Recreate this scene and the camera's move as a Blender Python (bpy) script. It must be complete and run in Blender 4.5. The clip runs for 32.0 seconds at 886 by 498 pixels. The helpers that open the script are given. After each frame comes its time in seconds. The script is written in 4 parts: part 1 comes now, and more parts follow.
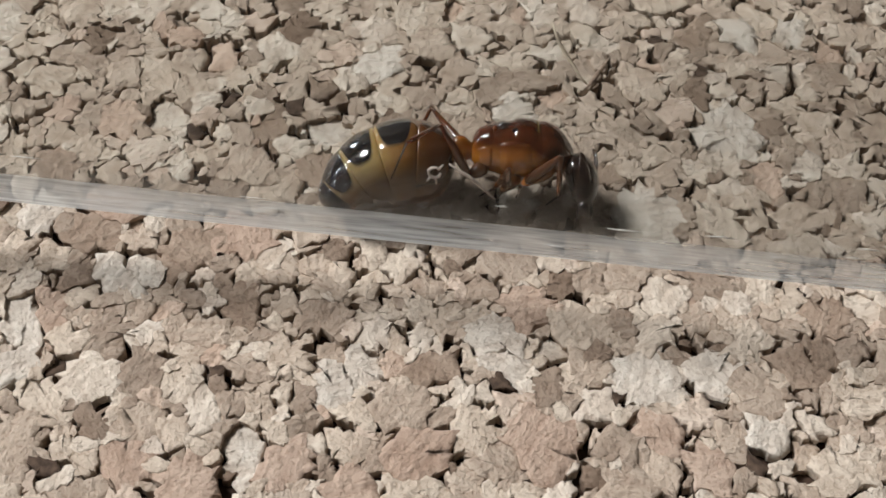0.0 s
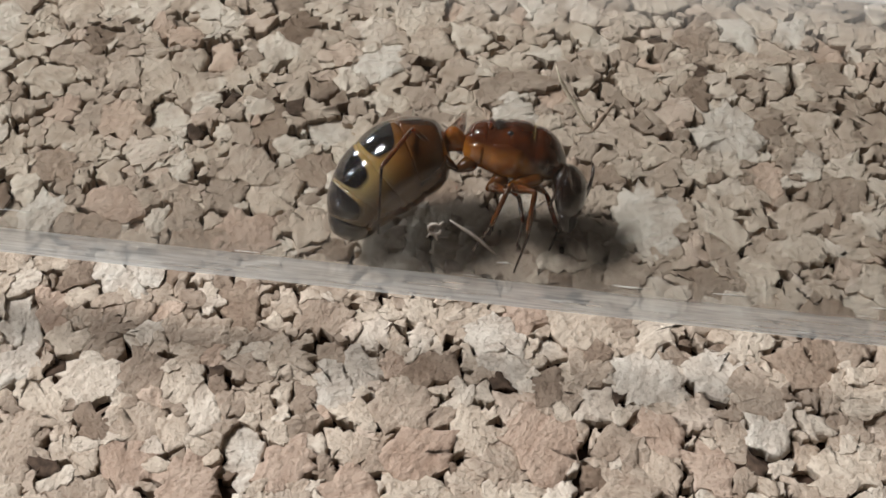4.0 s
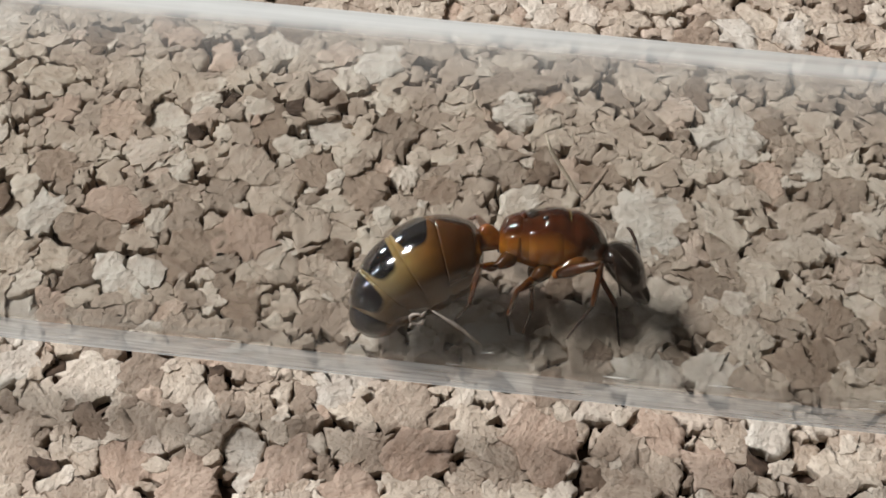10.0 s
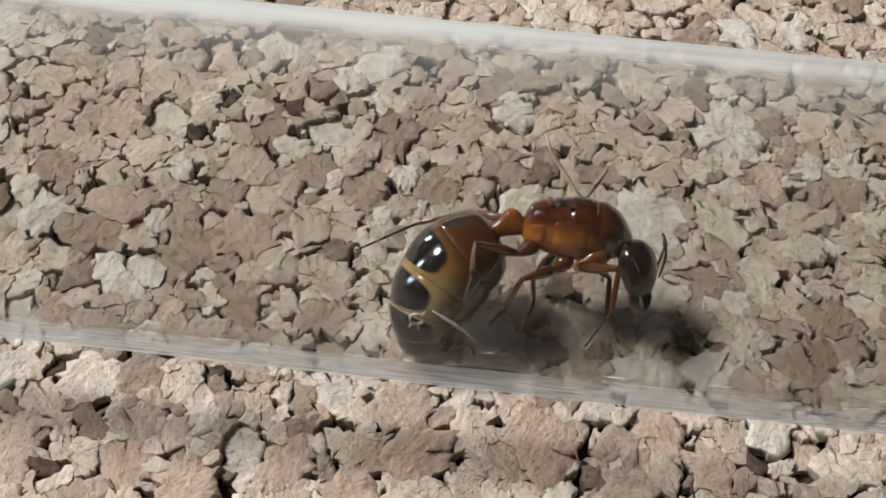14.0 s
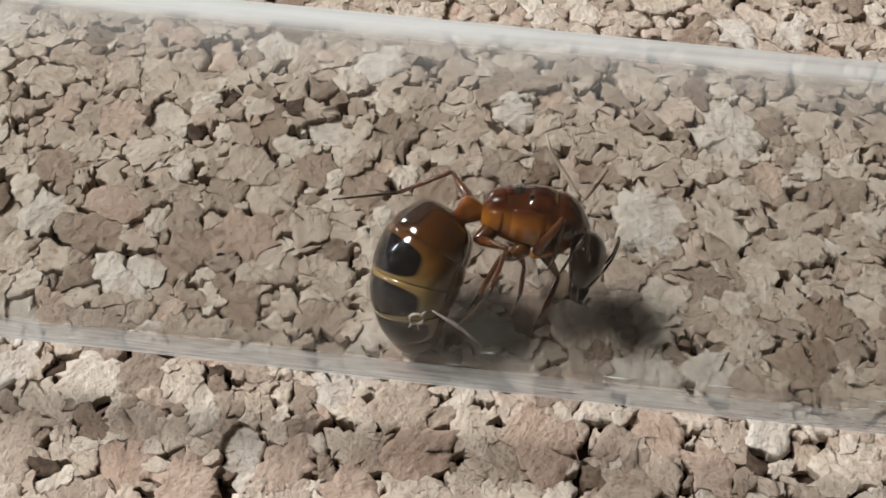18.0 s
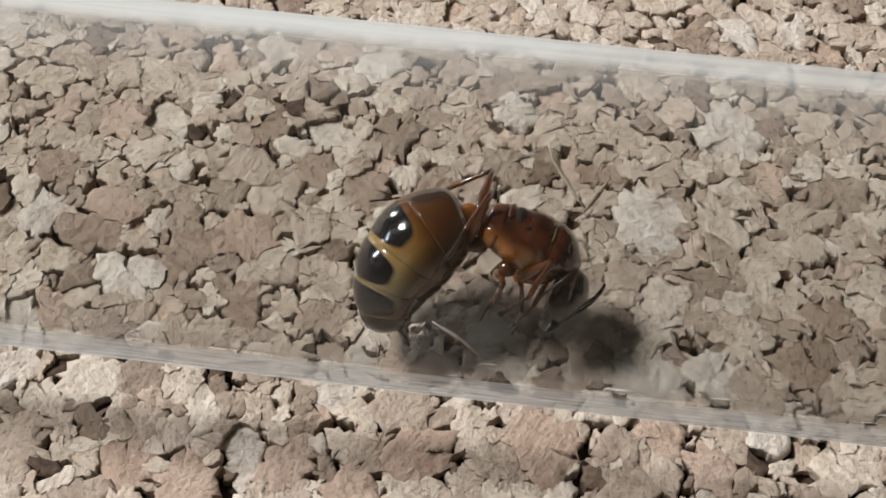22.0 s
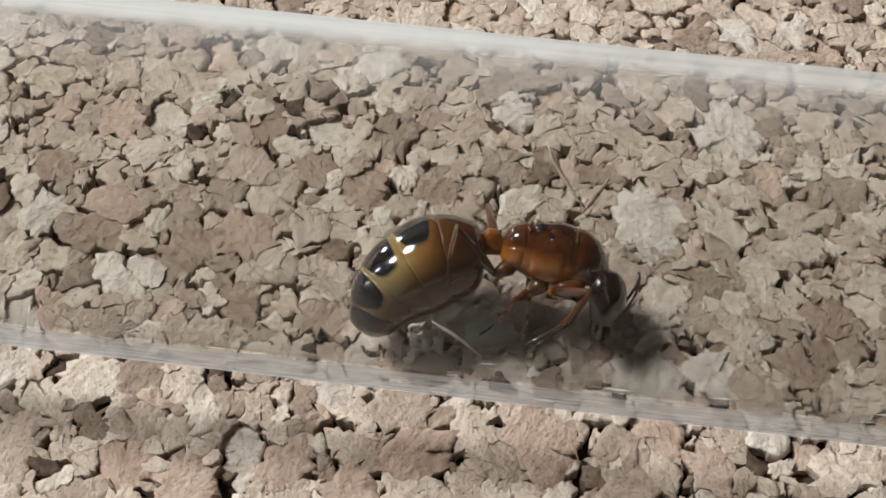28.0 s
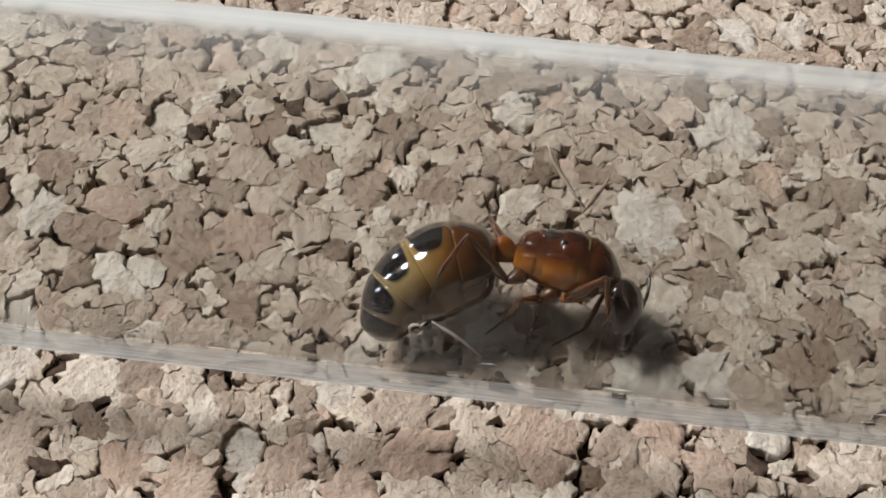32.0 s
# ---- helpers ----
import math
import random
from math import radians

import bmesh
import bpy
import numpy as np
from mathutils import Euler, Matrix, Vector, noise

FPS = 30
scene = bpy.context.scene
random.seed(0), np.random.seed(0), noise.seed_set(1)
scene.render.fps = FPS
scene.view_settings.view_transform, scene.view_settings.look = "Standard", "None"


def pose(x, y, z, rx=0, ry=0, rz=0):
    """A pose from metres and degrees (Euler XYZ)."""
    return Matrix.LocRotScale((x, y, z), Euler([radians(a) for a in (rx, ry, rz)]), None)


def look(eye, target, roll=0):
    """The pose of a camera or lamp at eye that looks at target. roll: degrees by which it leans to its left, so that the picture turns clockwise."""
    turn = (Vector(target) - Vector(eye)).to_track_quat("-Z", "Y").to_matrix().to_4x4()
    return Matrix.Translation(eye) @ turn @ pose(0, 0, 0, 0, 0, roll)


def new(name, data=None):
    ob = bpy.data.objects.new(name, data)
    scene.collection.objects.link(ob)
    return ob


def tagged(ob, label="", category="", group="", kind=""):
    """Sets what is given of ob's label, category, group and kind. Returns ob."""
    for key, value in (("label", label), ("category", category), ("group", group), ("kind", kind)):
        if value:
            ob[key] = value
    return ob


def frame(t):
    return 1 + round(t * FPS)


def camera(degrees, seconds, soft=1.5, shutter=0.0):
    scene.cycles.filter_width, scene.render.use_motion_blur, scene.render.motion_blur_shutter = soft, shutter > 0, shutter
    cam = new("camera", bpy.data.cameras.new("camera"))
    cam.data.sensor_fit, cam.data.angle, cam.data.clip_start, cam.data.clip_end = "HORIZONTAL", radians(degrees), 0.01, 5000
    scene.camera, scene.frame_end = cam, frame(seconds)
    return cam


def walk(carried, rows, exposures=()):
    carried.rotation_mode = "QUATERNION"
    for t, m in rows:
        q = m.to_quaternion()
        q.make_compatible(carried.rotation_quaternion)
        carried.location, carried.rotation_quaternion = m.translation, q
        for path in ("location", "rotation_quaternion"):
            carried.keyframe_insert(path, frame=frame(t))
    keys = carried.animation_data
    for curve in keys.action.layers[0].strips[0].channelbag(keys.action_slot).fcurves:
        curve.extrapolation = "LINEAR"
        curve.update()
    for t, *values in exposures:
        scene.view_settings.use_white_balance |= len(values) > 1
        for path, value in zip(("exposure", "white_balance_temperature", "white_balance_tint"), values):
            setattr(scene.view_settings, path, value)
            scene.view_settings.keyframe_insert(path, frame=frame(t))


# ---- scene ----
cam = camera(35.7, 32.0, soft=1.7)
MM = 0.001
STAGE = pose(0, 0, 0, 35, 0, 0)  # the slant of the view against the board


def nudge(right, down):
    """The camera's rest pose, turned by a few thousandths of a radian."""
    return STAGE @ pose(0, 0, 0, 0, -1.3, 0) @ pose(0, 0, 0.066) @ Matrix.Rotation(down, 4, "X") @ Matrix.Rotation(right, 4, "Y")


# hand tremor: thousandths of a radian to the side and upwards
walk(cam, [(t, nudge(a * MM, b * MM)) for t, a, b in (
    (0, 0, 0), (19.6, 0, 0), (20, 0.62, 1.23), (20.5, -0.41, -1.64), (21, -0.82, -2.05),
    (21.5, 0, 0), (22, 0.41, 0.21), (22.5, 0.41, 0.82), (23, -1.44, -2.88), (23.5, -0.21, -0.82),
    (24, -0.82, -1.64), (24.5, 0.62, 1.23), (25, -1.03, -1.64), (25.5, 0, 0), (32, 0, 0),
)])

# ---- light: an unseen room, added with a roof window and a wall window ----
world = bpy.data.worlds.new("sky")
world.use_nodes = True
scene.world = world
sky = world.node_tree.nodes.new("ShaderNodeTexSky")
sky.sky_type, sky.sun_disc = "NISHITA", False
sky.sun_elevation, sky.sun_rotation = radians(55), radians(-40)
world.node_tree.links.new(sky.outputs[0], world.node_tree.nodes["Background"].inputs[0])
world.node_tree.nodes["Background"].inputs[1].default_value = 0.1
scene.view_settings.exposure = -0.1


def window_light(name, eye, target, wide, high, watts, colour):
    lamp = bpy.data.lights.new(name, "AREA")
    lamp.shape, lamp.size, lamp.size_y, lamp.energy, lamp.color = "RECTANGLE", wide, high, watts, colour
    ob = new(name, lamp)
    ob.matrix_world = look(eye, target)
    return ob


KEY = Vector((-1.52, 0.62, 2.06))
window_light("roof_window_light", KEY, (0, 0, 0), 0.6, 0.6, 102.0, (1.0, 0.995, 0.985))
window_light("wall_window_light", (-1.5, 1.74, 0.44), (0, 0, 0), 0.26, 0.4, 10.0, (0.90, 0.95, 1.0))
window_light("west_window_light", (-1.79, 0.35, 0.66), (0, 0, 0), 0.17, 0.5, 9.5, (0.88, 0.94, 1.0))


# ---- materials ----
def material(name, rough=0.6, metal=0.0, spec=0.5):
    m = bpy.data.materials.new(name)
    m.use_nodes = True
    b = m.node_tree.nodes["Principled BSDF"]
    b.inputs["Roughness"].default_value = rough
    b.inputs["Metallic"].default_value = metal
    b.inputs["Specular IOR Level"].default_value = spec
    return m, m.node_tree, b


def node(tree, kind, **values):
    n = tree.nodes.new(kind)
    for k, v in values.items():
        n.inputs[k].default_value = v
    return n


def ramp(tree, stops, source):
    r = tree.nodes.new("ShaderNodeValToRGB")
    while len(r.color_ramp.elements) < len(stops):
        r.color_ramp.elements.new(0.5)
    for e, (p, c) in zip(r.color_ramp.elements, stops):
        e.position, e.color = p, (*c, 1)
    tree.links.new(source, r.inputs[0])
    return r.outputs[0]


def mix(tree, mode, fac, a, b):
    m = tree.nodes.new("ShaderNodeMix")
    m.data_type, m.blend_type = "RGBA", mode
    for socket, value in ((m.inputs[0], fac), (m.inputs[6], a), (m.inputs[7], b)):
        if hasattr(value, "links"):
            tree.links.new(value, socket)
        else:
            socket.default_value = value if isinstance(value, float) else (*value, 1)
    return m.outputs[2]


def scaled_axis(t, tc, index, low, high):
    """One coordinate of a part, in metres, as 0 to 1 between low and high."""
    xyz = t.nodes.new("ShaderNodeSeparateXYZ")
    t.links.new(tc.outputs["Object"], xyz.inputs[0])
    span = t.nodes.new("ShaderNodeMapRange")
    span.inputs[1].default_value, span.inputs[2].default_value = low, high
    t.links.new(xyz.outputs[index], span.inputs[0])
    return span.outputs[0]


def summed(t, a, b, factor):
    m = t.nodes.new("ShaderNodeMath")
    m.operation = "MULTIPLY_ADD"
    t.links.new(b, m.inputs[0])
    m.inputs[1].default_value = factor
    t.links.new(a, m.inputs[2])
    return m.outputs[0]


def bump(tree, b, height, strength, distance):
    n = node(tree, "ShaderNodeBump", Strength=strength, Distance=distance)
    tree.links.new(height, n.inputs["Height"])
    tree.links.new(n.outputs[0], b.inputs["Normal"])


def plain(name, colour, rough=0.6, spec=0.5, grain=60.0, spread=0.25):
    m, t, b = material(name, rough, 0.0, spec)
    tc = t.nodes.new("ShaderNodeTexCoord")
    n = node(t, "ShaderNodeTexNoise", Scale=grain, Detail=4.0)
    t.links.new(tc.outputs["Object"], n.inputs["Vector"])
    low = tuple(c * (1 - spread) for c in colour)
    high = tuple(min(1.0, c * (1 + spread)) for c in colour)
    t.links.new(ramp(t, [(0.3, low), (0.7, high)], n.outputs[0]), b.inputs["Base Color"])
    return m


def cork(name, tones, island=False):
    """Cut cork: every granule has its own tone, streak direction and specks."""
    m, t, b = material(name, 0.78, 0.0, 0.25)
    L = t.links.new
    tc = t.nodes.new("ShaderNodeTexCoord")
    if island:
        rnd = t.nodes.new("ShaderNodeNewGeometry").outputs["Random Per Island"]
    else:
        rnd = t.nodes.new("ShaderNodeObjectInfo").outputs["Random"]
    base = ramp(t, tones, rnd)
    spin = t.nodes.new("ShaderNodeMath")
    spin.operation = "MULTIPLY"
    spin.inputs[1].default_value = 40.0
    L(rnd, spin.inputs[0])
    rot = t.nodes.new("ShaderNodeVectorRotate")
    rot.rotation_type = "Z_AXIS"
    L(tc.outputs["Object"], rot.inputs["Vector"])
    L(spin.outputs[0], rot.inputs["Angle"])
    shift = t.nodes.new("ShaderNodeVectorMath")
    L(rot.outputs[0], shift.inputs[0])
    L(spin.outputs[0], shift.inputs[1])
    stretch = t.nodes.new("ShaderNodeMapping")
    stretch.inputs["Scale"].default_value = (420, 2100, 900)
    L(shift.outputs[0], stretch.inputs[0])
    streak = node(t, "ShaderNodeTexNoise", Scale=1.0, Detail=5.0, Roughness=0.62)
    L(stretch.outputs[0], streak.inputs["Vector"])
    blotch = node(t, "ShaderNodeTexNoise", Scale=900.0, Detail=3.0)
    L(shift.outputs[0], blotch.inputs["Vector"])
    speck = node(t, "ShaderNodeTexNoise", Scale=5200.0, Detail=2.0)
    L(shift.outputs[0], speck.inputs["Vector"])
    c = mix(t, "MULTIPLY", 0.5, base, ramp(t, [(0.30, (0.60, 0.51, 0.45)), (0.60, (1.08, 1.07, 1.05))], streak.outputs[0]))
    c = mix(t, "MULTIPLY", 0.36, c, ramp(t, [(0.32, (0.70, 0.62, 0.56)), (0.6, (1.05, 1.05, 1.05))], blotch.outputs[0]))
    c = mix(t, "MULTIPLY", 0.4, c, ramp(t, [(0.33, (0.45, 0.36, 0.30)), (0.45, (1, 1, 1))], speck.outputs[0]))
    L(c, b.inputs["Base Color"])
    crumb = node(t, "ShaderNodeTexNoise", Scale=2600.0, Detail=6.0, Roughness=0.7)
    L(shift.outputs[0], crumb.inputs["Vector"])
    chips = node(t, "ShaderNodeTexVoronoi", Scale=2400.0)
    L(shift.outputs[0], chips.inputs["Vector"])
    relief = summed(t, summed(t, summed(t, streak.outputs[0], blotch.outputs[0], 1.2), crumb.outputs[0], 1.3), chips.outputs["Distance"], 0.5)
    bump(t, b, relief, 0.85, 0.00018)
    return m


BEIGE = [(0.0, (0.24, 0.175, 0.13)), (0.06, (0.37, 0.295, 0.235)), (0.2, (0.45, 0.365, 0.295)), (0.45, (0.56, 0.465, 0.38)), (0.7, (0.64, 0.55, 0.455)), (0.88, (0.71, 0.635, 0.55)), (1.0, (0.58, 0.445, 0.355))]
CORK = cork("cork_beige", BEIGE)
CORK_FAR = cork("cork_beige_joined", BEIGE, island=True)
CORK_PALE = cork("cork_pale", [(0.0, (0.66, 0.60, 0.53)), (1.0, (0.72, 0.66, 0.585))])
CORK_RED = cork("cork_reddish", [(0.0, (0.48, 0.36, 0.285)), (1.0, (0.54, 0.42, 0.34))])
CORK_BROWN = cork("cork_brown", [(0.0, (0.34, 0.26, 0.20)), (1.0, (0.42, 0.325, 0.255))])
BARK = plain("cork_bark", (0.075, 0.05, 0.036), 0.85, 0.2, 2500, 0.6)
CORK_BASE = plain("cork_binder", (0.055, 0.034, 0.024), 0.9, 0.2, 1600, 0.6)


def glass_material():
    """Clear thin glass: light goes straight through, and it mirrors more the flatter it is seen."""
    m, t, b = material("tube_glass", 0.03)
    t.nodes.remove(b)
    clear = t.nodes.new("ShaderNodeBsdfTransparent")
    clear.inputs[0].default_value = (0.985, 0.988, 0.983, 1)
    gloss = node(t, "ShaderNodeBsdfGlossy", Roughness=0.04)
    slant = node(t, "ShaderNodeLayerWeight", Blend=0.5)
    steep = t.nodes.new("ShaderNodeMath")
    steep.operation = "POWER"
    steep.inputs[1].default_value = 4.0
    t.links.new(slant.outputs["Facing"], steep.inputs[0])
    share = t.nodes.new("ShaderNodeMapRange")
    for socket, value in zip((1, 2, 3, 4), (0.0, 1.0, 0.012, 0.5)):
        share.inputs[socket].default_value = value
    t.links.new(steep.outputs[0], share.inputs[0])
    both = t.nodes.new("ShaderNodeMixShader")
    for source, socket in ((share.outputs[0], 0), (clear.outputs[0], 1), (gloss.outputs[0], 2)):
        t.links.new(source, both.inputs[socket])
    t.links.new(both.outputs[0], t.nodes["Material Output"].inputs["Surface"])
    return m


def times(t, a, b):
    m = t.nodes.new("ShaderNodeMath")
    m.operation = "MULTIPLY"
    t.links.new(a, m.inputs[0])
    t.links.new(b, m.inputs[1])
    return m.outputs[0]


def shade_film_material():
    """A thin film on the glass: nearly clean on top, a brownish veil with painted shade low on the side that faces the
    viewer, thicker towards the mouth.
    """
    m, t, b = material("shade_film", 0.9, 0.0, 0.1)
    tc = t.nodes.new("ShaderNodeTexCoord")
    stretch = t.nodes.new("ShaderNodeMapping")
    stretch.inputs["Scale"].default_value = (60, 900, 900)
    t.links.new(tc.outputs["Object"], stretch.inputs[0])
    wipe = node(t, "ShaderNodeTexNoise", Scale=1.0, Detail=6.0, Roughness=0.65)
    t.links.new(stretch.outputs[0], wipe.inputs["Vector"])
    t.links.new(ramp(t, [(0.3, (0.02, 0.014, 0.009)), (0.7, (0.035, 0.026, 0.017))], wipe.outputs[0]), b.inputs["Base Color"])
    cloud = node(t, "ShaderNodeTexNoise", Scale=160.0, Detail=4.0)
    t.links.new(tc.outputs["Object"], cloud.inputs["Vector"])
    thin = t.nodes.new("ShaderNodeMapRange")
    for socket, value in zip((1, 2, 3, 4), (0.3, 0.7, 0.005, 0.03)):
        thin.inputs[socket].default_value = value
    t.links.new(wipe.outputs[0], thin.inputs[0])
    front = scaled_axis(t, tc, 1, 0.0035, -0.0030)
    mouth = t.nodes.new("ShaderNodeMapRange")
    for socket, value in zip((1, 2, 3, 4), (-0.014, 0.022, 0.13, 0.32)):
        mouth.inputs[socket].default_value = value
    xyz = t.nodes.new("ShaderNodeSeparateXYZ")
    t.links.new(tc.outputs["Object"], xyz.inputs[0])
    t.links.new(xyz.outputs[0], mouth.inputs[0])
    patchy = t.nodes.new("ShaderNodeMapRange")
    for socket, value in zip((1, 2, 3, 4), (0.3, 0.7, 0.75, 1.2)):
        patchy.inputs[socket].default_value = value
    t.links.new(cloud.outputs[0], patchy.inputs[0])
    # the veil also paints the tube's shade over its near half
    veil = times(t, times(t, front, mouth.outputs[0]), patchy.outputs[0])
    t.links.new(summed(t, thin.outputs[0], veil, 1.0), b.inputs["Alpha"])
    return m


GLASS = glass_material()
SHADE_FILM = shade_film_material()


def side_sheen_material():
    """A whitish sheen painted along the side of the glass, streaked by fine scratches."""
    m, t, b = material("scuffs_and_sheen_glass", 0.6, 0.0, 0.4)
    b.inputs["Base Color"].default_value = (0.84, 0.86, 0.86, 1)
    tc = t.nodes.new("ShaderNodeTexCoord")
    stretch = t.nodes.new("ShaderNodeMapping")
    stretch.inputs["Scale"].default_value = (260, 2600, 2600)
    t.links.new(tc.outputs["Object"], stretch.inputs[0])
    lines = node(t, "ShaderNodeTexNoise", Scale=1.0, Detail=3.0, Roughness=0.6)
    t.links.new(stretch.outputs[0], lines.inputs["Vector"])
    cover = t.nodes.new("ShaderNodeMapRange")
    for socket, value in zip((1, 2, 3, 4), (0.3, 0.75, 0.3, 0.85)):
        cover.inputs[socket].default_value = value
    t.links.new(lines.outputs[0], cover.inputs[0])
    shape = t.nodes.new("ShaderNodeMapRange")
    for socket, value in zip((1, 2, 3, 4), (0.028, -0.018, 0.42, 1.0)):
        shape.inputs[socket].default_value = value
    xyz = t.nodes.new("ShaderNodeSeparateXYZ")
    t.links.new(tc.outputs["Object"], xyz.inputs[0])
    t.links.new(xyz.outputs[0], shape.inputs[0])
    # the painted sheen also passes light on from behind
    through_light = t.nodes.new("ShaderNodeBsdfTranslucent")
    through_light.inputs[0].default_value = (0.84, 0.87, 0.88, 1)
    clear = t.nodes.new("ShaderNodeBsdfTransparent")
    sheen_mix, cover_mix = t.nodes.new("ShaderNodeMixShader"), t.nodes.new("ShaderNodeMixShader")
    sheen_mix.inputs[0].default_value = 0.5
    t.links.new(b.outputs[0], sheen_mix.inputs[1])
    t.links.new(through_light.outputs[0], sheen_mix.inputs[2])
    t.links.new(times(t, cover.outputs[0], shape.outputs[0]), cover_mix.inputs[0])
    t.links.new(clear.outputs[0], cover_mix.inputs[1])
    t.links.new(sheen_mix.outputs[0], cover_mix.inputs[2])
    t.links.new(cover_mix.outputs[0], t.nodes["Material Output"].inputs["Surface"])
    return m


SIDE_SHEEN = side_sheen_material()


def edge_glare_material():
    """The reflection along the far edge of the glass, painted as an even pale grey."""
    m, t, b = material("edge_glare_glass", 0.7, 0.0, 0.4)
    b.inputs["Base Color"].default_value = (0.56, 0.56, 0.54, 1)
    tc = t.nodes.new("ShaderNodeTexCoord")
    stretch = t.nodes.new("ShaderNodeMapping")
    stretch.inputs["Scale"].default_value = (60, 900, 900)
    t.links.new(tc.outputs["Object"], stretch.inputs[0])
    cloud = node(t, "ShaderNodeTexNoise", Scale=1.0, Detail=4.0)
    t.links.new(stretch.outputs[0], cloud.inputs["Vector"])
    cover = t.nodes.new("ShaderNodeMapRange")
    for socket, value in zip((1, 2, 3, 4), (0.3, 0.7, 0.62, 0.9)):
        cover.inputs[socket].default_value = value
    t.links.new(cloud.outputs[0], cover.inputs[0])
    # window glare painted as a band at the far edge, fading towards the top
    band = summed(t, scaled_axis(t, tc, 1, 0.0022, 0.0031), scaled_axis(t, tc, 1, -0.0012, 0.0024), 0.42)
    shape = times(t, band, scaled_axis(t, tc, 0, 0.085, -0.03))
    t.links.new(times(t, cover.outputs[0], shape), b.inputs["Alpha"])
    return m


EDGE_GLARE = edge_glare_material()
SMEARED = plain("dried_film", (0.36, 0.31, 0.27), 0.7, 0.3, 3000, 0.3)
SCUFF = plain("dried_dirt", (0.62, 0.60, 0.56), 0.8, 0.3, 3000, 0.2)
WARM_PAINT = plain("brown_wall_paint", (0.11, 0.09, 0.07), 0.8, 0.3, 3, 0.04)
PAINT = plain("grey_wall_paint", (0.17, 0.168, 0.16), 0.8, 0.3, 3, 0.04)
LAMINATE = plain("white_laminate", (0.74, 0.74, 0.72), 0.45, 0.4, 20, 0.05)
WOOD = plain("table_wood", (0.30, 0.20, 0.12), 0.5, 0.4, 14, 0.3)
FIBRE = plain("pale_fibre", (0.72, 0.62, 0.48), 0.6, 0.4, 3000, 0.15)


def chitin(name, colour, deep, rough=0.2, glow=0.0):
    """Glossy cuticle; thin amber cuticle lets some light through."""
    m, t, b = material(name, rough, 0.0, 0.5)
    tc = t.nodes.new("ShaderNodeTexCoord")
    n = node(t, "ShaderNodeTexNoise", Scale=900.0, Detail=4.0)
    t.links.new(tc.outputs["Object"], n.inputs["Vector"])
    t.links.new(ramp(t, [(0.35, deep), (0.65, colour)], n.outputs[0]), b.inputs["Base Color"])
    fine = node(t, "ShaderNodeTexNoise", Scale=9000.0, Detail=2.0)
    t.links.new(tc.outputs["Object"], fine.inputs["Vector"])
    bump(t, b, fine.outputs[0], 0.04, 0.00002)
    b.inputs["Coat Weight"].default_value = 1.0
    b.inputs["Coat Roughness"].default_value = 0.04
    if glow:
        b.inputs["Subsurface Weight"].default_value = glow
        b.inputs["Subsurface Radius"].default_value = (1.0, 0.45, 0.12)
        b.inputs["Subsurface Scale"].default_value = 0.0012
    return m


AMBER = chitin("amber_cuticle", (0.30, 0.105, 0.016), (0.13, 0.038, 0.007), 0.11, 0.5)
UMBER = chitin("umber_cuticle", (0.11, 0.042, 0.010), (0.06, 0.02, 0.006), 0.10, 0.3)


def banded():
    """The gaster's skin: black patches on the back of each plate, honey flanks, brown belly with shade painted up the
    lower sides.
    """
    m = chitin("banded_cuticle", (0.2, 0.1, 0.02), (0.1, 0.05, 0.01), 0.09, 0.3)
    t, b = m.node_tree, m.node_tree.nodes["Principled BSDF"]
    tc = t.nodes.new("ShaderNodeTexCoord")
    n = node(t, "ShaderNodeTexNoise", Scale=1100.0, Detail=4.0)
    t.links.new(tc.outputs["Object"], n.inputs["Vector"])
    marks = {}
    for key in ("along", "dark", "belly"):
        a = t.nodes.new("ShaderNodeAttribute")
        a.attribute_name = key
        marks[key] = a.outputs["Fac"]
    flank = ramp(t, [(0.0, (0.06, 0.020, 0.006)), (0.2, (0.085, 0.029, 0.008)), (0.27, (0.12, 0.047, 0.011)), (0.34, (0.25, 0.12, 0.03)), (0.44, (0.32, 0.20, 0.07)), (0.6, (0.31, 0.24, 0.115)), (0.72, (0.25, 0.18, 0.09)), (0.88, (0.13, 0.09, 0.05)), (1.0, (0.08, 0.055, 0.035))], marks["along"])
    flank = mix(t, "MULTIPLY", 0.55, flank, ramp(t, [(0.3, (0.5, 0.42, 0.34)), (0.7, (1.0, 1.0, 1.0))], n.outputs[0]))
    # belly brown, drawn up the flanks to paint the shade of the lower half
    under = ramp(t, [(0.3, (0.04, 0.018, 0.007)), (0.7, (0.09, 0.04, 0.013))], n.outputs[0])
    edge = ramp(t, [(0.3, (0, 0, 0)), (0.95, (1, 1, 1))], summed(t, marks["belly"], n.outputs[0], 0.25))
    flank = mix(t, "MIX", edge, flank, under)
    cover = ramp(t, [(0.42, (0, 0, 0)), (0.72, (1, 1, 1))], summed(t, marks["dark"], n.outputs[0], 0.2))
    t.links.new(mix(t, "MIX", cover, flank, (0.010, 0.0085, 0.009)), b.inputs["Base Color"])
    return m


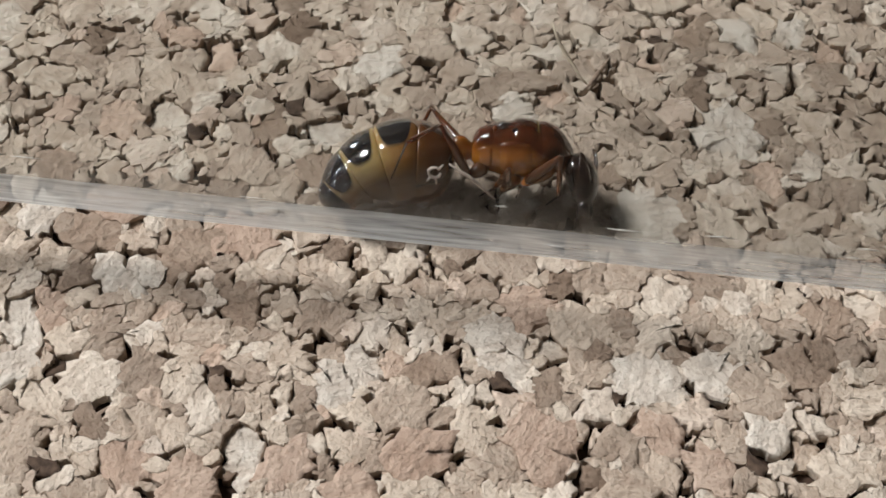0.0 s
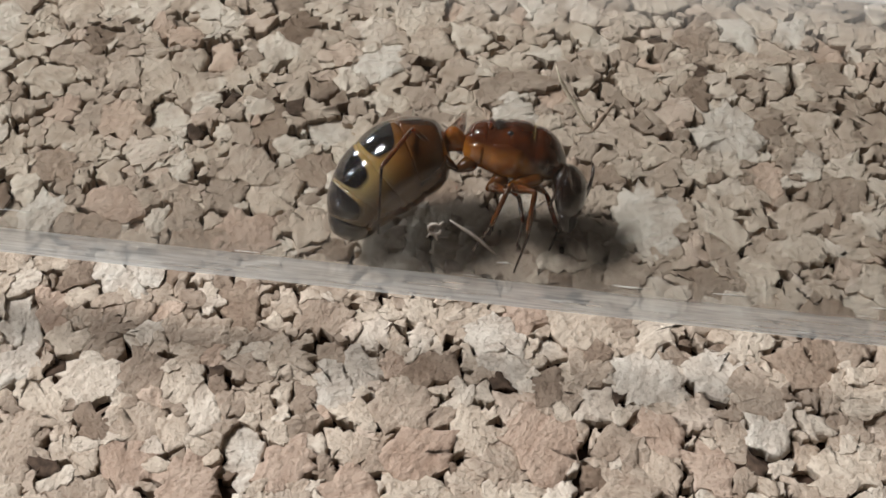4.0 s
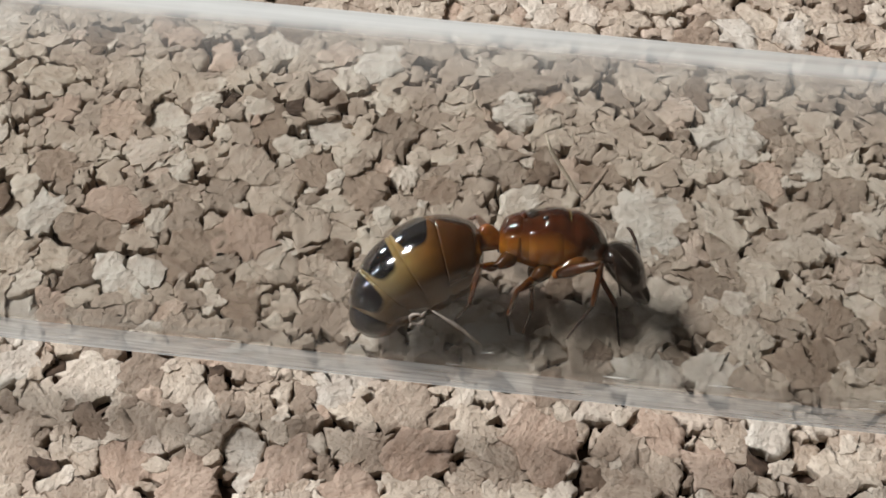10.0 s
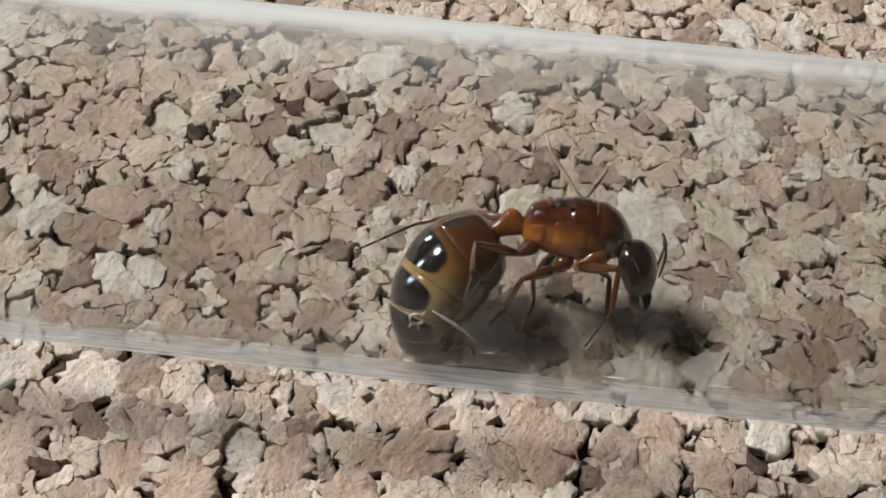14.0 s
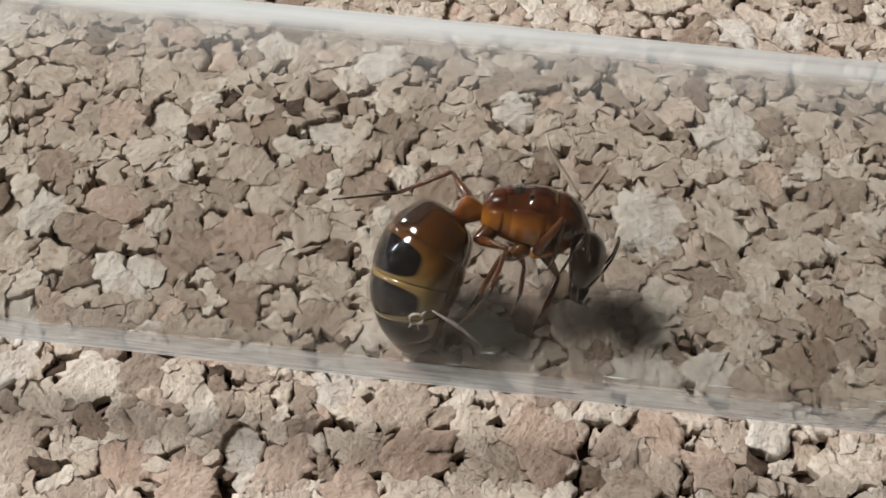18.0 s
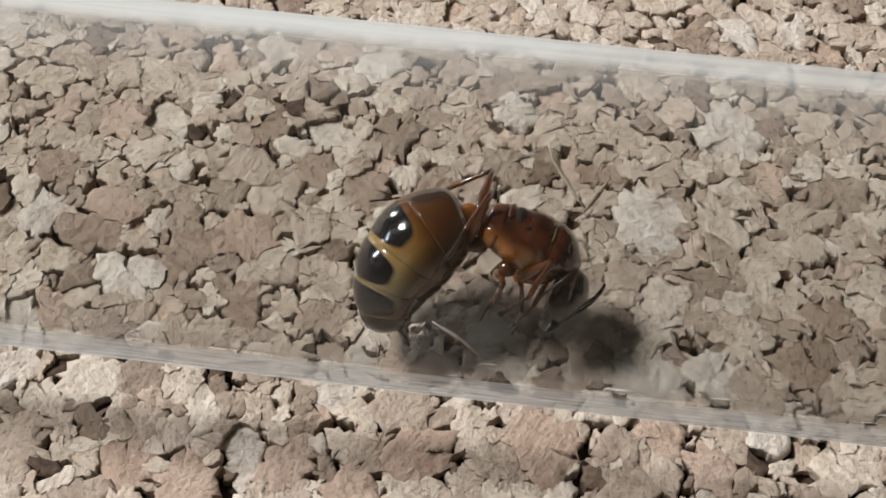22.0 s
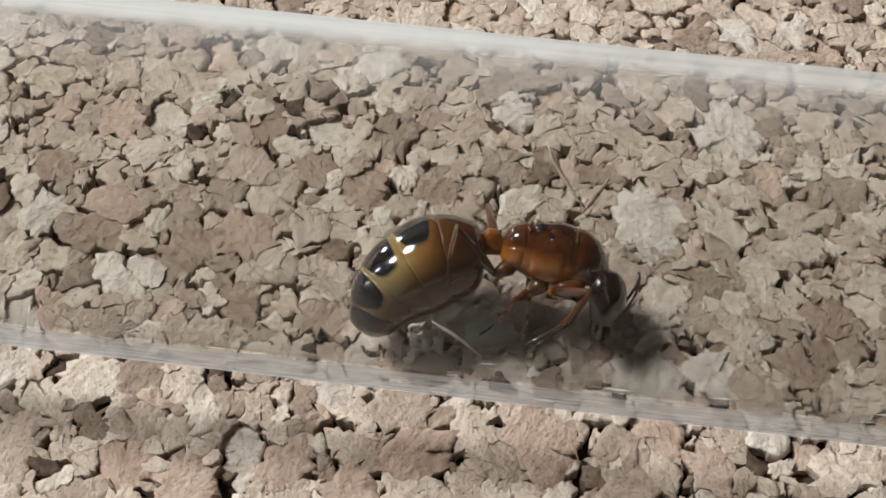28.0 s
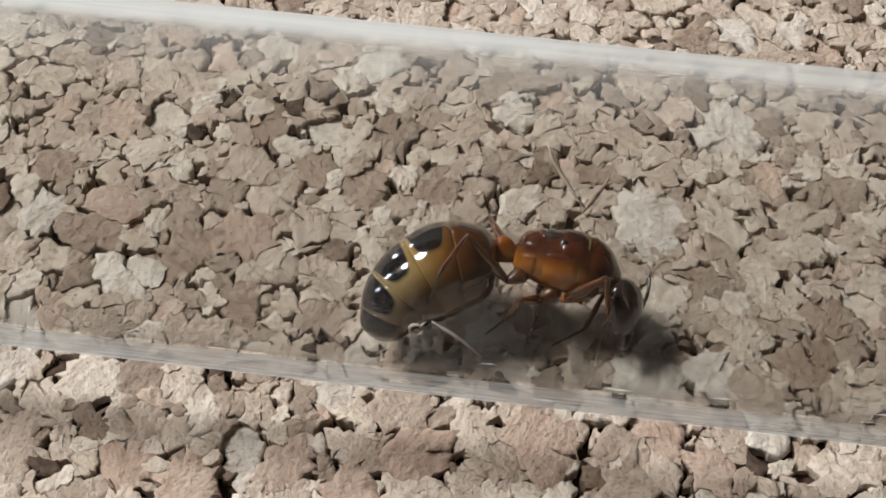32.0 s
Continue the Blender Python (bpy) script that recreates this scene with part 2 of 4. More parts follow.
def two_toned():
    """The thorax: dark rust back and collar, amber flanks."""
    m = chitin("rust_and_amber_cuticle", (0.2, 0.1, 0.02), (0.1, 0.05, 0.01), 0.07, 0.35)
    t, b = m.node_tree, m.node_tree.nodes["Principled BSDF"]
    tc = t.nodes.new("ShaderNodeTexCoord")
    n = node(t, "ShaderNodeTexNoise", Scale=900.0, Detail=4.0)
    t.links.new(tc.outputs["Object"], n.inputs["Vector"])
    rust = ramp(t, [(0.35, (0.035, 0.009, 0.004)), (0.65, (0.095, 0.024, 0.008))], n.outputs[0])
    amber = ramp(t, [(0.35, (0.22, 0.066, 0.008)), (0.65, (0.46, 0.165, 0.02))], n.outputs[0])
    height = summed(t, scaled_axis(t, tc, 2, -0.0014, 0.0016), n.outputs[0], 0.25)
    collar = scaled_axis(t, tc, 0, 0.0027, 0.0042)
    cover = ramp(t, [(0.62, (0, 0, 0)), (0.86, (1, 1, 1))], summed(t, height, collar, 0.42))
    t.links.new(mix(t, "MIX", cover, amber, rust), b.inputs["Base Color"])
    return m


THORAX_SKIN = two_toned()
HONEY = banded()
RUST = chitin("rust_cuticle", (0.085, 0.02, 0.007), (0.04, 0.010, 0.004), 0.10, 0.25)
DARK = chitin("black_brown_cuticle", (0.020, 0.013, 0.010), (0.009, 0.007, 0.006), 0.08)
HEADC = chitin("dark_brown_cuticle", (0.016, 0.009, 0.007), (0.008, 0.005, 0.004), 0.14)
CREAM = chitin("pale_membrane", (0.30, 0.225, 0.10), (0.18, 0.115, 0.042), 0.13, 0.4)
LEG = chitin("leg_cuticle", (0.10, 0.033, 0.010), (0.045, 0.016, 0.006), 0.12, 0.25)
TARSUS = chitin("dark_leg_cuticle", (0.035, 0.016, 0.009), (0.02, 0.010, 0.006), 0.22)
EYE_BLACK = chitin("eye_black", (0.008, 0.007, 0.008), (0.006, 0.005, 0.006), 0.08)


# ---- building helpers: all lengths below in millimetres ----
def mesh_of(name, verts, faces, mat, smooth=True):
    me = bpy.data.meshes.new(name)
    me.from_pydata([tuple(c * MM for c in v) for v in verts], [], faces)
    me.materials.append(mat)
    if smooth:
        me.polygons.foreach_set("use_smooth", smooth if isinstance(smooth, list) else [True] * len(me.polygons))
    me.update()
    return me


def part(name, data, parent, label="", m=None):
    ob = new(name, data)
    ob.parent = parent
    if m is not None:
        ob.matrix_basis = m
    return tagged(ob, label)


def shift_mm(x, y, z):
    return Matrix.Translation(Vector((x, y, z)) * MM)


def loft(rings):
    """Closed skin over rings of equal length, with fans at both ends."""
    n = len(rings[0])
    verts = [v for r in rings for v in r]
    faces = []
    for i in range(len(rings) - 1):
        a, b = i * n, (i + 1) * n
        faces += [(a + k, a + (k + 1) % n, b + (k + 1) % n, b + k) for k in range(n)]
    for ring, base, flip in ((rings[0], 0, True), (rings[-1], (len(rings) - 1) * n, False)):
        c = len(verts)
        verts.append(tuple(sum(v[i] for v in ring) / n for i in range(3)))
        for k in range(n):
            f = (base + k, base + (k + 1) % n, c)
            faces.append(f[::-1] if flip else f)
    return verts, faces


def body_rings(profile, n=28, around=(0.0, 2 * math.pi)):
    """Rings across x from rows of (x, centre height, half width, up, down)."""
    rings = []
    for x, zc, w, up, down in profile:
        ring = []
        for k in range(n):
            a = around[0] + (around[1] - around[0]) * k / n
            s, c = math.sin(a), math.cos(a)
            ring.append((x, w * c, zc + (up if s > 0 else down) * s))
        rings.append(ring)
    return rings


def curve_profile(rows, steps):
    """Smooth rows between the given ones (Catmull-Rom)."""
    rows = np.array(rows, float)
    out = []
    for i in range(len(rows) - 1):
        p0, p1, p2, p3 = rows[max(i - 1, 0)], rows[i], rows[i + 1], rows[min(i + 2, len(rows) - 1)]
        for s in range(steps):
            u = s / steps
            out.append(0.5 * (2 * p1 + (p2 - p0) * u + (2 * p0 - 5 * p1 + 4 * p2 - p3) * u * u + (3 * p1 - p0 - 3 * p2 + p3) * u ** 3))
    out.append(rows[-1])
    return [tuple(map(float, r)) for r in out]


def tube_along(points, radii, n=8):
    """A rounded rod along points."""
    pts = [Vector(p) for p in points]
    rings = []
    for i, p in enumerate(pts):
        d = (pts[min(i + 1, len(pts) - 1)] - pts[max(i - 1, 0)]).normalized()
        side = d.cross(Vector((0.12, 0.93, 0.35))).normalized()
        up = d.cross(side)
        rings.append([tuple(p + radii[i] * (math.cos(2 * math.pi * k / n) * side + math.sin(2 * math.pi * k / n) * up)) for k in range(n)])
    return loft(rings)


def ball(rx, ry, rz, n=16, m=10):
    prof = [(-rx * math.cos(math.pi * i / m), 0, ry * math.sin(math.pi * i / m) + 1e-4, rz * math.sin(math.pi * i / m) + 1e-4, rz * math.sin(math.pi * i / m) + 1e-4) for i in range(m + 1)]
    return loft(body_rings(prof, n))


def box(x0, y0, z0, x1, y1, z1):
    v = [(x, y, z) for z in (z0, z1) for y in (y0, y1) for x in (x0, x1)]
    return v, [(0, 2, 3, 1), (4, 5, 7, 6), (0, 1, 5, 4), (2, 6, 7, 3), (0, 4, 6, 2), (1, 3, 7, 5)]


# ---- the unseen room added round the table ----
def slab_with_hole(name, u0, u1, v0, v1, hole, place, thick):
    """A wall or ceiling in its own plane, 100 mm thick, with one opening."""
    a0, a1, b0, b1 = hole
    verts, faces = [], []
    for u, v, p, q in ((u0, a0, v0, v1), (a1, u1, v0, v1), (a0, a1, v0, b0), (a0, a1, b1, v1)):
        bv, bf = box(u, p, 0, v, q, thick)
        base = len(verts)
        verts += bv
        faces += [tuple(i + base for i in f) for f in bf]
    ob = new(name, mesh_of(name, verts, faces, PAINT, False))
    ob.matrix_world = place
    return ob


def solid(name, b, mat):
    return new(name, mesh_of(name, *b, mat, False))


tagged(solid("floor", box(-1900, -1900, -860, 1900, 1900, -760), WOOD), "brown wooden floor below the table", "floor", kind="structure")
ceiling = slab_with_hole("ceiling", -1900, 1900, -1900, 1900, (-1790, -1200, 300, 940), pose(0, 0, 2.1), 100)
tagged(ceiling, "grey painted ceiling with a roof window opening", "ceiling", kind="structure")
# unseen walls, toned brown so that their bounce warms the near side
for name, place in (("wall_south", box(-1900, -1900, -760, 1900, -1800, 2100)), ("wall_east", box(1800, -1800, -760, 1900, 1800, 2100))):
    tagged(solid(name, place, WARM_PAINT), "plain painted wall", "wall", kind="structure")
wall_north = slab_with_hole("wall_north", -1900, 1900, -760, 2100, (-1780, -1180, 120, 760), pose(0, 1.9, 0, 90, 0, 0), 100)
tagged(wall_north, "grey painted wall with a low window opening", "wall", kind="structure")

wall_west = slab_with_hole("wall_west", -1800, 1800, -760, 2100, (100, 600, 250, 1080), Matrix(((0, 0, 1, -1.9), (1, 0, 0, 0), (0, 1, 0, 0), (0, 0, 0, 1))), 100)
tagged(wall_west, "grey painted wall with a small window opening", "wall", kind="structure")

table = new("table")
tagged(table, "white laminate table with wooden legs under the cork board", "table")
table.location = (0, 0, -0.76)
part("tabletop", mesh_of("tabletop", *box(-600, -400, 725, 600, 400, 755), LAMINATE, False), table)
for x in (-560, 500):
    for y in (-360, 300):
        part("leg", mesh_of("leg", *box(x, y, 0, x + 60, y + 60, 725), WOOD, False), table)

# ---- cork board ----
cork_board = new("cork_board", mesh_of("cork_board", *box(-150, -100, -4.95, 150, 55, -0.9), CORK_BASE, False))
tagged(cork_board, "beige agglomerated cork board with pressed granules", "cork board")
PALE_GRAINS = (
    (14.83, 7.34, 1.9), (10.04, 1.90, 1.9), (3.94, 8.61, 1.12), (-5.81, 7.42, 1.02), (16.35, 14.24, 1.17), (-15.27, -1.20, 1.17),
    (-3.17, 12.02, 1.22), (-19.56, 2.24, 1.1), (-5.01, -7.53, 1.02), (2.87, -6.23, 1.1), (12.17, -6.70, 1.17), (14.26, -9.94, 0.78),
    (-19.17, -3.78, 1.46), (-3.76, -6.66, 0.98), (-8.83, -10.46, 1.12), (2.43, -5.04, 1.1), (19.07, 14.26, 0.88), (-14.53, -1.27, 0.98),
    (8.99, -7.13, 1.46), (-19.29, -6.19, 0.88),
)
RED_GRAINS = (
    (-10.98, -12.38, 1.42), (4.20, -10.52, 1.61), (-9.58, 1.02, 1.46), (9.59, -9.98, 1.1), (-7.07, -11.28, 1.17), (11.50, -11.63, 1.1),
    (-1.22, -10.76, 1.34), (-16.12, 2.85, 1.22), (-18.49, -3.17, 1.22), (-4.13, -12.36, 1.1), (3.81, -3.35, 1.22), (-19.41, 8.86, 0.98),
    (-13.87, -11.26, 1.17),
)
BROWN_GRAINS = (
    (16.41, -6.56, 1.1), (-6.35, 4.93, 1.02), (7.93, 4.57, 0.88), (13.88, 14.21, 0.93), (-16.66, 0.86, 1.17), (18.00, -3.83, 1.02),
    (-19.15, 5.11, 1.02), (-12.24, -0.29, 1.22), (-0.21, 3.65, 0.88), (-9.35, -3.17, 1.1), (-8.71, 7.35, 0.73), (17.07, -5.89, 1.02),
    (-0.57, -6.53, 0.98), (-3.82, 3.79, 1.12),
)
BARK_FLECKS = (
    (-17.58, -11.51, 0.39), (-7.21, 8.96, 0.49), (-11.01, 9.64, 0.44), (-17.50, -6.34, 0.32), (2.47, -7.41, 0.34), (7.64, -8.00, 0.29),
    (13.83, 11.44, 0.34), (2.59, 7.64, 0.32), (-12.55, 7.27, 0.32), (13.51, -11.36, 0.39), (-10.36, -6.80, 0.29), (11.64, 13.80, 0.32),
)


def scatter(rng, wide, high):
    """Seeds (x, y, radius) that crowd each other; the large grains come first."""
    seeds = [s for group in (PALE_GRAINS, RED_GRAINS, BROWN_GRAINS, BARK_FLECKS) for s in group]
    kinds = [1] * len(PALE_GRAINS) + [2] * len(RED_GRAINS) + [3] * len(BROWN_GRAINS) + [4] * len(BARK_FLECKS)
    pts = np.zeros((6000, 3))
    pts[:len(seeds)] = seeds
    count = len(seeds)
    for size, tries in ((1.2, 70), (0.92, 330), (0.68, 1500), (0.49, 4800), (0.35, 9000), (0.24, 11000)):
        cand = rng.uniform((-wide, -high), (wide, high), (tries, 2))
        radii = size * rng.uniform(0.85, 1.15, tries)
        for (x, y), q in zip(cand, radii):
            d = np.hypot(pts[:count, 0] - x, pts[:count, 1] - y) - 0.88 * (pts[:count, 2] + q)
            if d.min() > 0:
                pts[count] = x, y, q
                count += 1
                kinds.append(0)
    return pts[:count], kinds


def warped(p):
    """The pressing bends all joints alike."""
    out = np.empty_like(p)
    for k, (x, y) in enumerate(p):
        a = noise.noise_vector((x * 0.75, y * 0.75, 3.1))
        b = noise.noise_vector((x * 2.3, y * 2.3, 8.4))
        c = noise.noise_vector((x * 6.0, y * 6.0, 4.7))
        out[k] = x + 0.42 * a[0] + 0.24 * b[0] + 0.11 * c[0], y + 0.42 * a[1] + 0.24 * b[1] + 0.11 * c[1]
    return out


def cell_of(i, pts, shapes, n, rng):
    """The outline of the ground that grain i holds against its neighbours, seen from its middle."""
    x, y, q = pts[i]
    near = np.argsort(np.hypot(pts[:, 0] - x, pts[:, 1] - y))[:18]
    angles = (np.arange(n) + rng.uniform(-0.3, 0.3, n)) * 2 * math.pi / n
    way = np.stack((np.cos(angles), np.sin(angles)), 1)
    reach = np.linspace(0.02, 2.6, 72)
    p = np.array((x, y)) + way[:, None, :] * reach[None, :, None]
    d = p[:, :, None, :] - pts[near, :2]
    d = np.einsum("abcd,cde->abce", d, shapes[near])
    m = np.hypot(d[..., 0], d[..., 1])
    lost = m[:, :, 0] > m[:, :, 1:].min(2)
    r = reach[np.where(lost.any(1), lost.argmax(1), 71)]
    if r.mean() < 0.12:
        return None
    return np.array((x, y)) + way * np.minimum(r, 1.5 * np.median(r))[:, None]


def granule(ring, rng, middle):
    """One pressed grain: uneven outline, worn rim, tilted rough top."""
    n = len(ring)
    ring = warped(ring) - middle
    size = np.hypot(*ring.T).mean()
    crack = np.array([noise.noise((p[0] * 1.1 + middle[0] * 1.1, p[1] * 1.1 + middle[1] * 1.1, 5.5)) for p in ring])
    crack = np.clip(crack * 3.2 - 0.35 + rng.normal(0, 0.25), 0, 1)
    gap = -0.05 + 0.19 * crack + rng.normal(0, 0.04, n)
    ring = ring * (1 - gap / max(size, 0.3))[:, None]
    top = -abs(rng.normal(0, 0.05)) - (rng.uniform(0.2, 0.4) if rng.random() < 0.05 else 0)
    lean = rng.normal(0, 0.07, 2) / max(1.0, size / 0.6)
    rings = []
    for scale, drop, rough in ((0.93, 0.8, 0.0), (1.0, 0.04, 0.04), (0.955, 0.006, 0.028), (0.7, 0.0, 0.014), (0.34, 0.0, 0.008)):
        flat = ring * scale
        swell = np.array([noise.noise((p[0] * 1.5 + middle[0] * 4, p[1] * 1.5 + middle[1] * 4, 2.2)) for p in flat])
        sink = crack * (0.24 if scale == 1.0 else 0.05 if scale > 0.94 else 0.0)
        z = top - drop - sink + rng.normal(0, 1, n) * rough * 0.7 + 0.09 * swell + flat @ lean
        rings.append([(p[0], p[1], min(h, 0.0)) for p, h in zip(flat, z)])
    verts, faces = loft(rings)
    return verts, faces[:-2 * n] + faces[-n:], [False] * (2 * n) + [True] * (3 * n)


def lay_granules():
    rng = np.random.default_rng(11)
    pts, kinds = scatter(rng, 28.0, 19.0)
    turn = rng.uniform(0, math.pi, len(pts))
    long = rng.uniform(1.0, 2.3, len(pts)) ** 0.5
    c, s = np.cos(turn), np.sin(turn)
    shapes = np.stack((np.stack((c / long, -s * long), 1), np.stack((s / long, c * long), 1)), 1) / pts[:, 2][:, None, None]
    tones = {0: CORK, 1: CORK_PALE, 2: CORK_RED, 3: CORK_BROWN, 4: BARK}
    order = np.argsort(np.hypot(pts[:, 0] / 1.6, pts[:, 1] + 2) - 50 * np.array([k > 0 for k in kinds]) - 3 * pts[:, 2])
    joined_v, joined_f, joined_s, singles = [], [], [], 0
    for i in order:
        single = singles < 300 and (pts[i, 2] > 0.33 or kinds[i] > 0)
        outline = cell_of(i, pts, shapes, 34 if pts[i, 2] > 0.5 else 20, rng)
        if outline is None or (kinds[i] == 0 and pts[i, 2] < 0.29 and rng.random() < 0.3):
            continue
        middle = warped(pts[i:i + 1, :2])[0]
        v, f, soft = granule(outline, rng, middle)
        if single:
            part("granule", mesh_of("granule", v, f, tones[kinds[i]], soft), cork_board, "", shift_mm(middle[0], middle[1], 0))
            singles += 1
        else:
            base = len(joined_v)
            joined_v += [(a + middle[0], b + middle[1], h) for a, b, h in v]
            joined_s += soft
            joined_f += [tuple(k + base for k in face) for face in f]
    rest = part("loose_grain", mesh_of("loose_grain", joined_v, joined_f, CORK_FAR, joined_s), cork_board)
    tagged(rest, "small beige cork grains pressed together", kind="stuff")


lay_granules()


def lay_apron():
    """The board beyond the grains that can be told apart."""
    for b in (box(-150, 18.7, -0.9, 150, 55, -0.1), box(-150, -100, -0.9, 150, -18.7, -0.1), box(-150, -18.7, -0.9, -27.7, 18.7, -0.1), box(27.7, -18.7, -0.9, 150, 18.7, -0.1)):
        part("cork_sheet", mesh_of("cork_sheet", *b, CORK_FAR, False), cork_board)


lay_apron()


# ---- glass tube ----
TUBE_R = 7.56


def tube_mesh():
    """Outer and inner skin turned round x, closed end at the left, rim at the right."""
    R, r, n = TUBE_R, TUBE_R - 0.86, 128
    prof = []
    for k in range(9):
        a = math.pi / 2 * k / 8
        prof.append((-85 - R * math.cos(a), max(R * math.sin(a), 0.01)))
    prof += [(x, R) for x in (-60, -40, -20, -10, 0, 10, 20, 40, 60, 63.5)]
    prof += [(64, R + 0.15), (64.8, R + 0.25), (65.2, R - 0.3), (65.2, r + 0.3), (64.8, r), (63.5, r)]
    prof += [(x, r) for x in (60, 40, 20, 10, 0, -10, -20, -40, -60)]
    for k in range(9):
        a = math.pi / 2 * (1 - k / 8)
        prof.append((-85 - r * math.cos(a), max(r * math.sin(a), 0.01)))
    verts = [(x, q * math.cos(2 * math.pi * k / n), q * math.sin(2 * math.pi * k / n)) for x, q in prof for k in range(n)]
    faces = []
    for i in range(len(prof) - 1):
        for k in range(n):
            a, b = i * n + k, i * n + (k + 1) % n
            faces.append((a, b, b + n, a + n))
    return mesh_of("test_tube", verts, faces, GLASS)


test_tube = new("test_tube")
tagged(test_tube, "clear thick-walled glass tube with scuffed sides lying on the cork", "test tube")
glass = part("glass_wall", tube_mesh(), test_tube)
glass.visible_shadow = False


def skin_strip(first, last, mat, lift):
    """A strip of the outer skin between two angles from the top."""
    rows = (-84, -60, -40, -20, 0, 20, 40, 63)
    n = 25
    angles = [radians(first + (last - first) * k / (n - 1)) for k in range(n)]
    verts = [(x, -(TUBE_R + lift) * math.sin(a), (TUBE_R + lift) * math.cos(a)) for x in rows for a in angles]
    faces = [(i * n + k, (i + 1) * n + k, (i + 1) * n + k + 1, i * n + k + 1) for i in range(len(rows) - 1) for k in range(n - 1)]
    return mesh_of("skin_strip", verts, faces, mat)


# sky sheen of the near edge, painted on as a whitish strip
part("skin_strip", skin_strip(93, 126, SIDE_SHEEN, 0.06), test_tube, "whitish scuffed strip of glass with painted sheen")
haze = part("skin_strip", skin_strip(9, -54, EDGE_GLARE, 0.06), test_tube, "pale grey strip of glass with its reflection painted in")
film = part("shade_film", skin_strip(-26, 124, SHADE_FILM, 0.03), test_tube, "thin brown film with wiping marks and shade painted on the near side")
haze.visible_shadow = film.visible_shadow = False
CHIP, SMEAR = (-0.15, 73.0), (0.42, 69.3)  # along the tube, degrees from its top

def on_wall(x, degrees, lift=0.0):
    """A place on the tube's outer skin: degrees from the top, towards the viewer positive."""
    a = radians(degrees)
    return Vector((x, -(TUBE_R + lift) * math.sin(a), (TUBE_R + lift) * math.cos(a)))


def scuff(name, path, radii, mat, label):
    return part(name, mesh_of(name, *tube_along([on_wall(x, d) for x, d in path], radii, 6), mat), test_tube, label)


# a star-shaped chip and smears on the side that faces the viewer
ring = [(CHIP[0] + 0.26 * math.cos(a), CHIP[1] + 1.9 * math.sin(a)) for a in (2 * math.pi * k / 9 for k in range(9))]
scuff("chip", ring, [0.05, 0.08, 0.06, 0.09, 0.05, 0.08, 0.07, 0.05, 0.06], SMEARED, "pale ring-shaped chip in the glass")
for dx, dd in ((-0.3, 3.6), (0.34, -3.2), (0.1, 4.4)):
    scuff("scratch", [(CHIP[0] + 0.5 * dx, CHIP[1] + 0.45 * dd), (CHIP[0] + dx, CHIP[1] + dd)], [0.07, 0.03], SMEARED, "pale spur of the chip")
scuff("smear", [(SMEAR[0] + 0.4 * k, SMEAR[1] + d) for k, d in enumerate((0.0, 1.9, 3.8, 6.0, 9.0, 12.0))], [0.03, 0.06, 0.08, 0.07, 0.06, 0.03], SMEARED, "pale dried smear")
rng_scuff = random.Random(5)
for k in range(26):
    x, d = rng_scuff.uniform(-24, 22), rng_scuff.uniform(84, 112)
    w = rng_scuff.uniform(0.3, 1.6)
    scuff("scratch", [(x, d), (x + 0.5 * w, d + rng_scuff.uniform(-0.5, 0.5)), (x + w, d)], [0.008, rng_scuff.uniform(0.015, 0.04), 0.008], SCUFF, "pale scratch")

# a curled fibre that lies inside the tube
FIBRE_PATH = ((4.15, -109.8), (4.46, -116.3), (4.94, -122.6), (5.39, -127.4), (5.8, -132.4), (6.3, -135.8))
fibre = new("fibre", mesh_of("fibre", *tube_along([Vector((x, -(TUBE_R - 0.95) * math.sin(radians(d)), (TUBE_R - 0.95) * math.cos(radians(d)))) for x, d in FIBRE_PATH], [0.04, 0.08, 0.1, 0.09, 0.07, 0.03], 6), FIBRE))
SPLINTER_PATH = ((6.15, -137.2), (6.4, -134.0), (6.65, -130.3), (6.96, -125.8), (7.2, -121.8))
splinter = new("splinter", mesh_of("splinter", *tube_along([Vector((x, -(TUBE_R - 0.95) * math.sin(radians(d)), (TUBE_R - 0.95) * math.cos(radians(d)))) for x, d in SPLINTER_PATH], [0.04, 0.11, 0.13, 0.09, 0.03], 6), CORK_BROWN))
tagged(splinter, "small brown cork splinter lying inside the glass tube", "splinter")
tagged(fibre, "thin pale curled fibre lying inside the glass tube", "fibre")


# ---- the ant: x forwards, z to its back, origin at the waist ----
def shell(profile, x0, x1, half, lift, mat, name, tilt=0.0, steps=12, taper=0.25):
    """A curved plate on the back of a body, from x0 to x1, with a rim that sinks into the body."""
    rows = [p for p in curve_profile(profile, 8)]
    xs = [r[0] for r in rows]
    n, verts, faces = 22, [], []
    for i in range(steps + 1):
        u = i / steps
        x = x0 + (x1 - x0) * u
        zc, w, up, down = (float(np.interp(x, xs, [r[c] for r in rows])) for c in (1, 2, 3, 4))
        edge = min(1.0, 4.5 * min(u, 1 - u))
        reach = radians(half) * (1 - taper * (2 * u - 1) ** 2)
        for k in range(n + 1):
            v = k / n
            a = math.pi / 2 + tilt + reach * (2 * v - 1)
            rim = min(edge, min(1.0, 6 * min(v, 1 - v)))
            g = 1 + lift * (2 * rim - 1) if rim < 1 else 1 + lift
            s, c = math.sin(a), math.cos(a)
            verts.append((x, g * w * c, zc + g * (up if s > 0 else down) * s))
    for i in range(steps):
        for k in range(n):
            q = i * (n + 1) + k
            faces.append((q, q + 1, q + n + 2, q + n + 1))
    return mesh_of(name, verts, faces, mat)


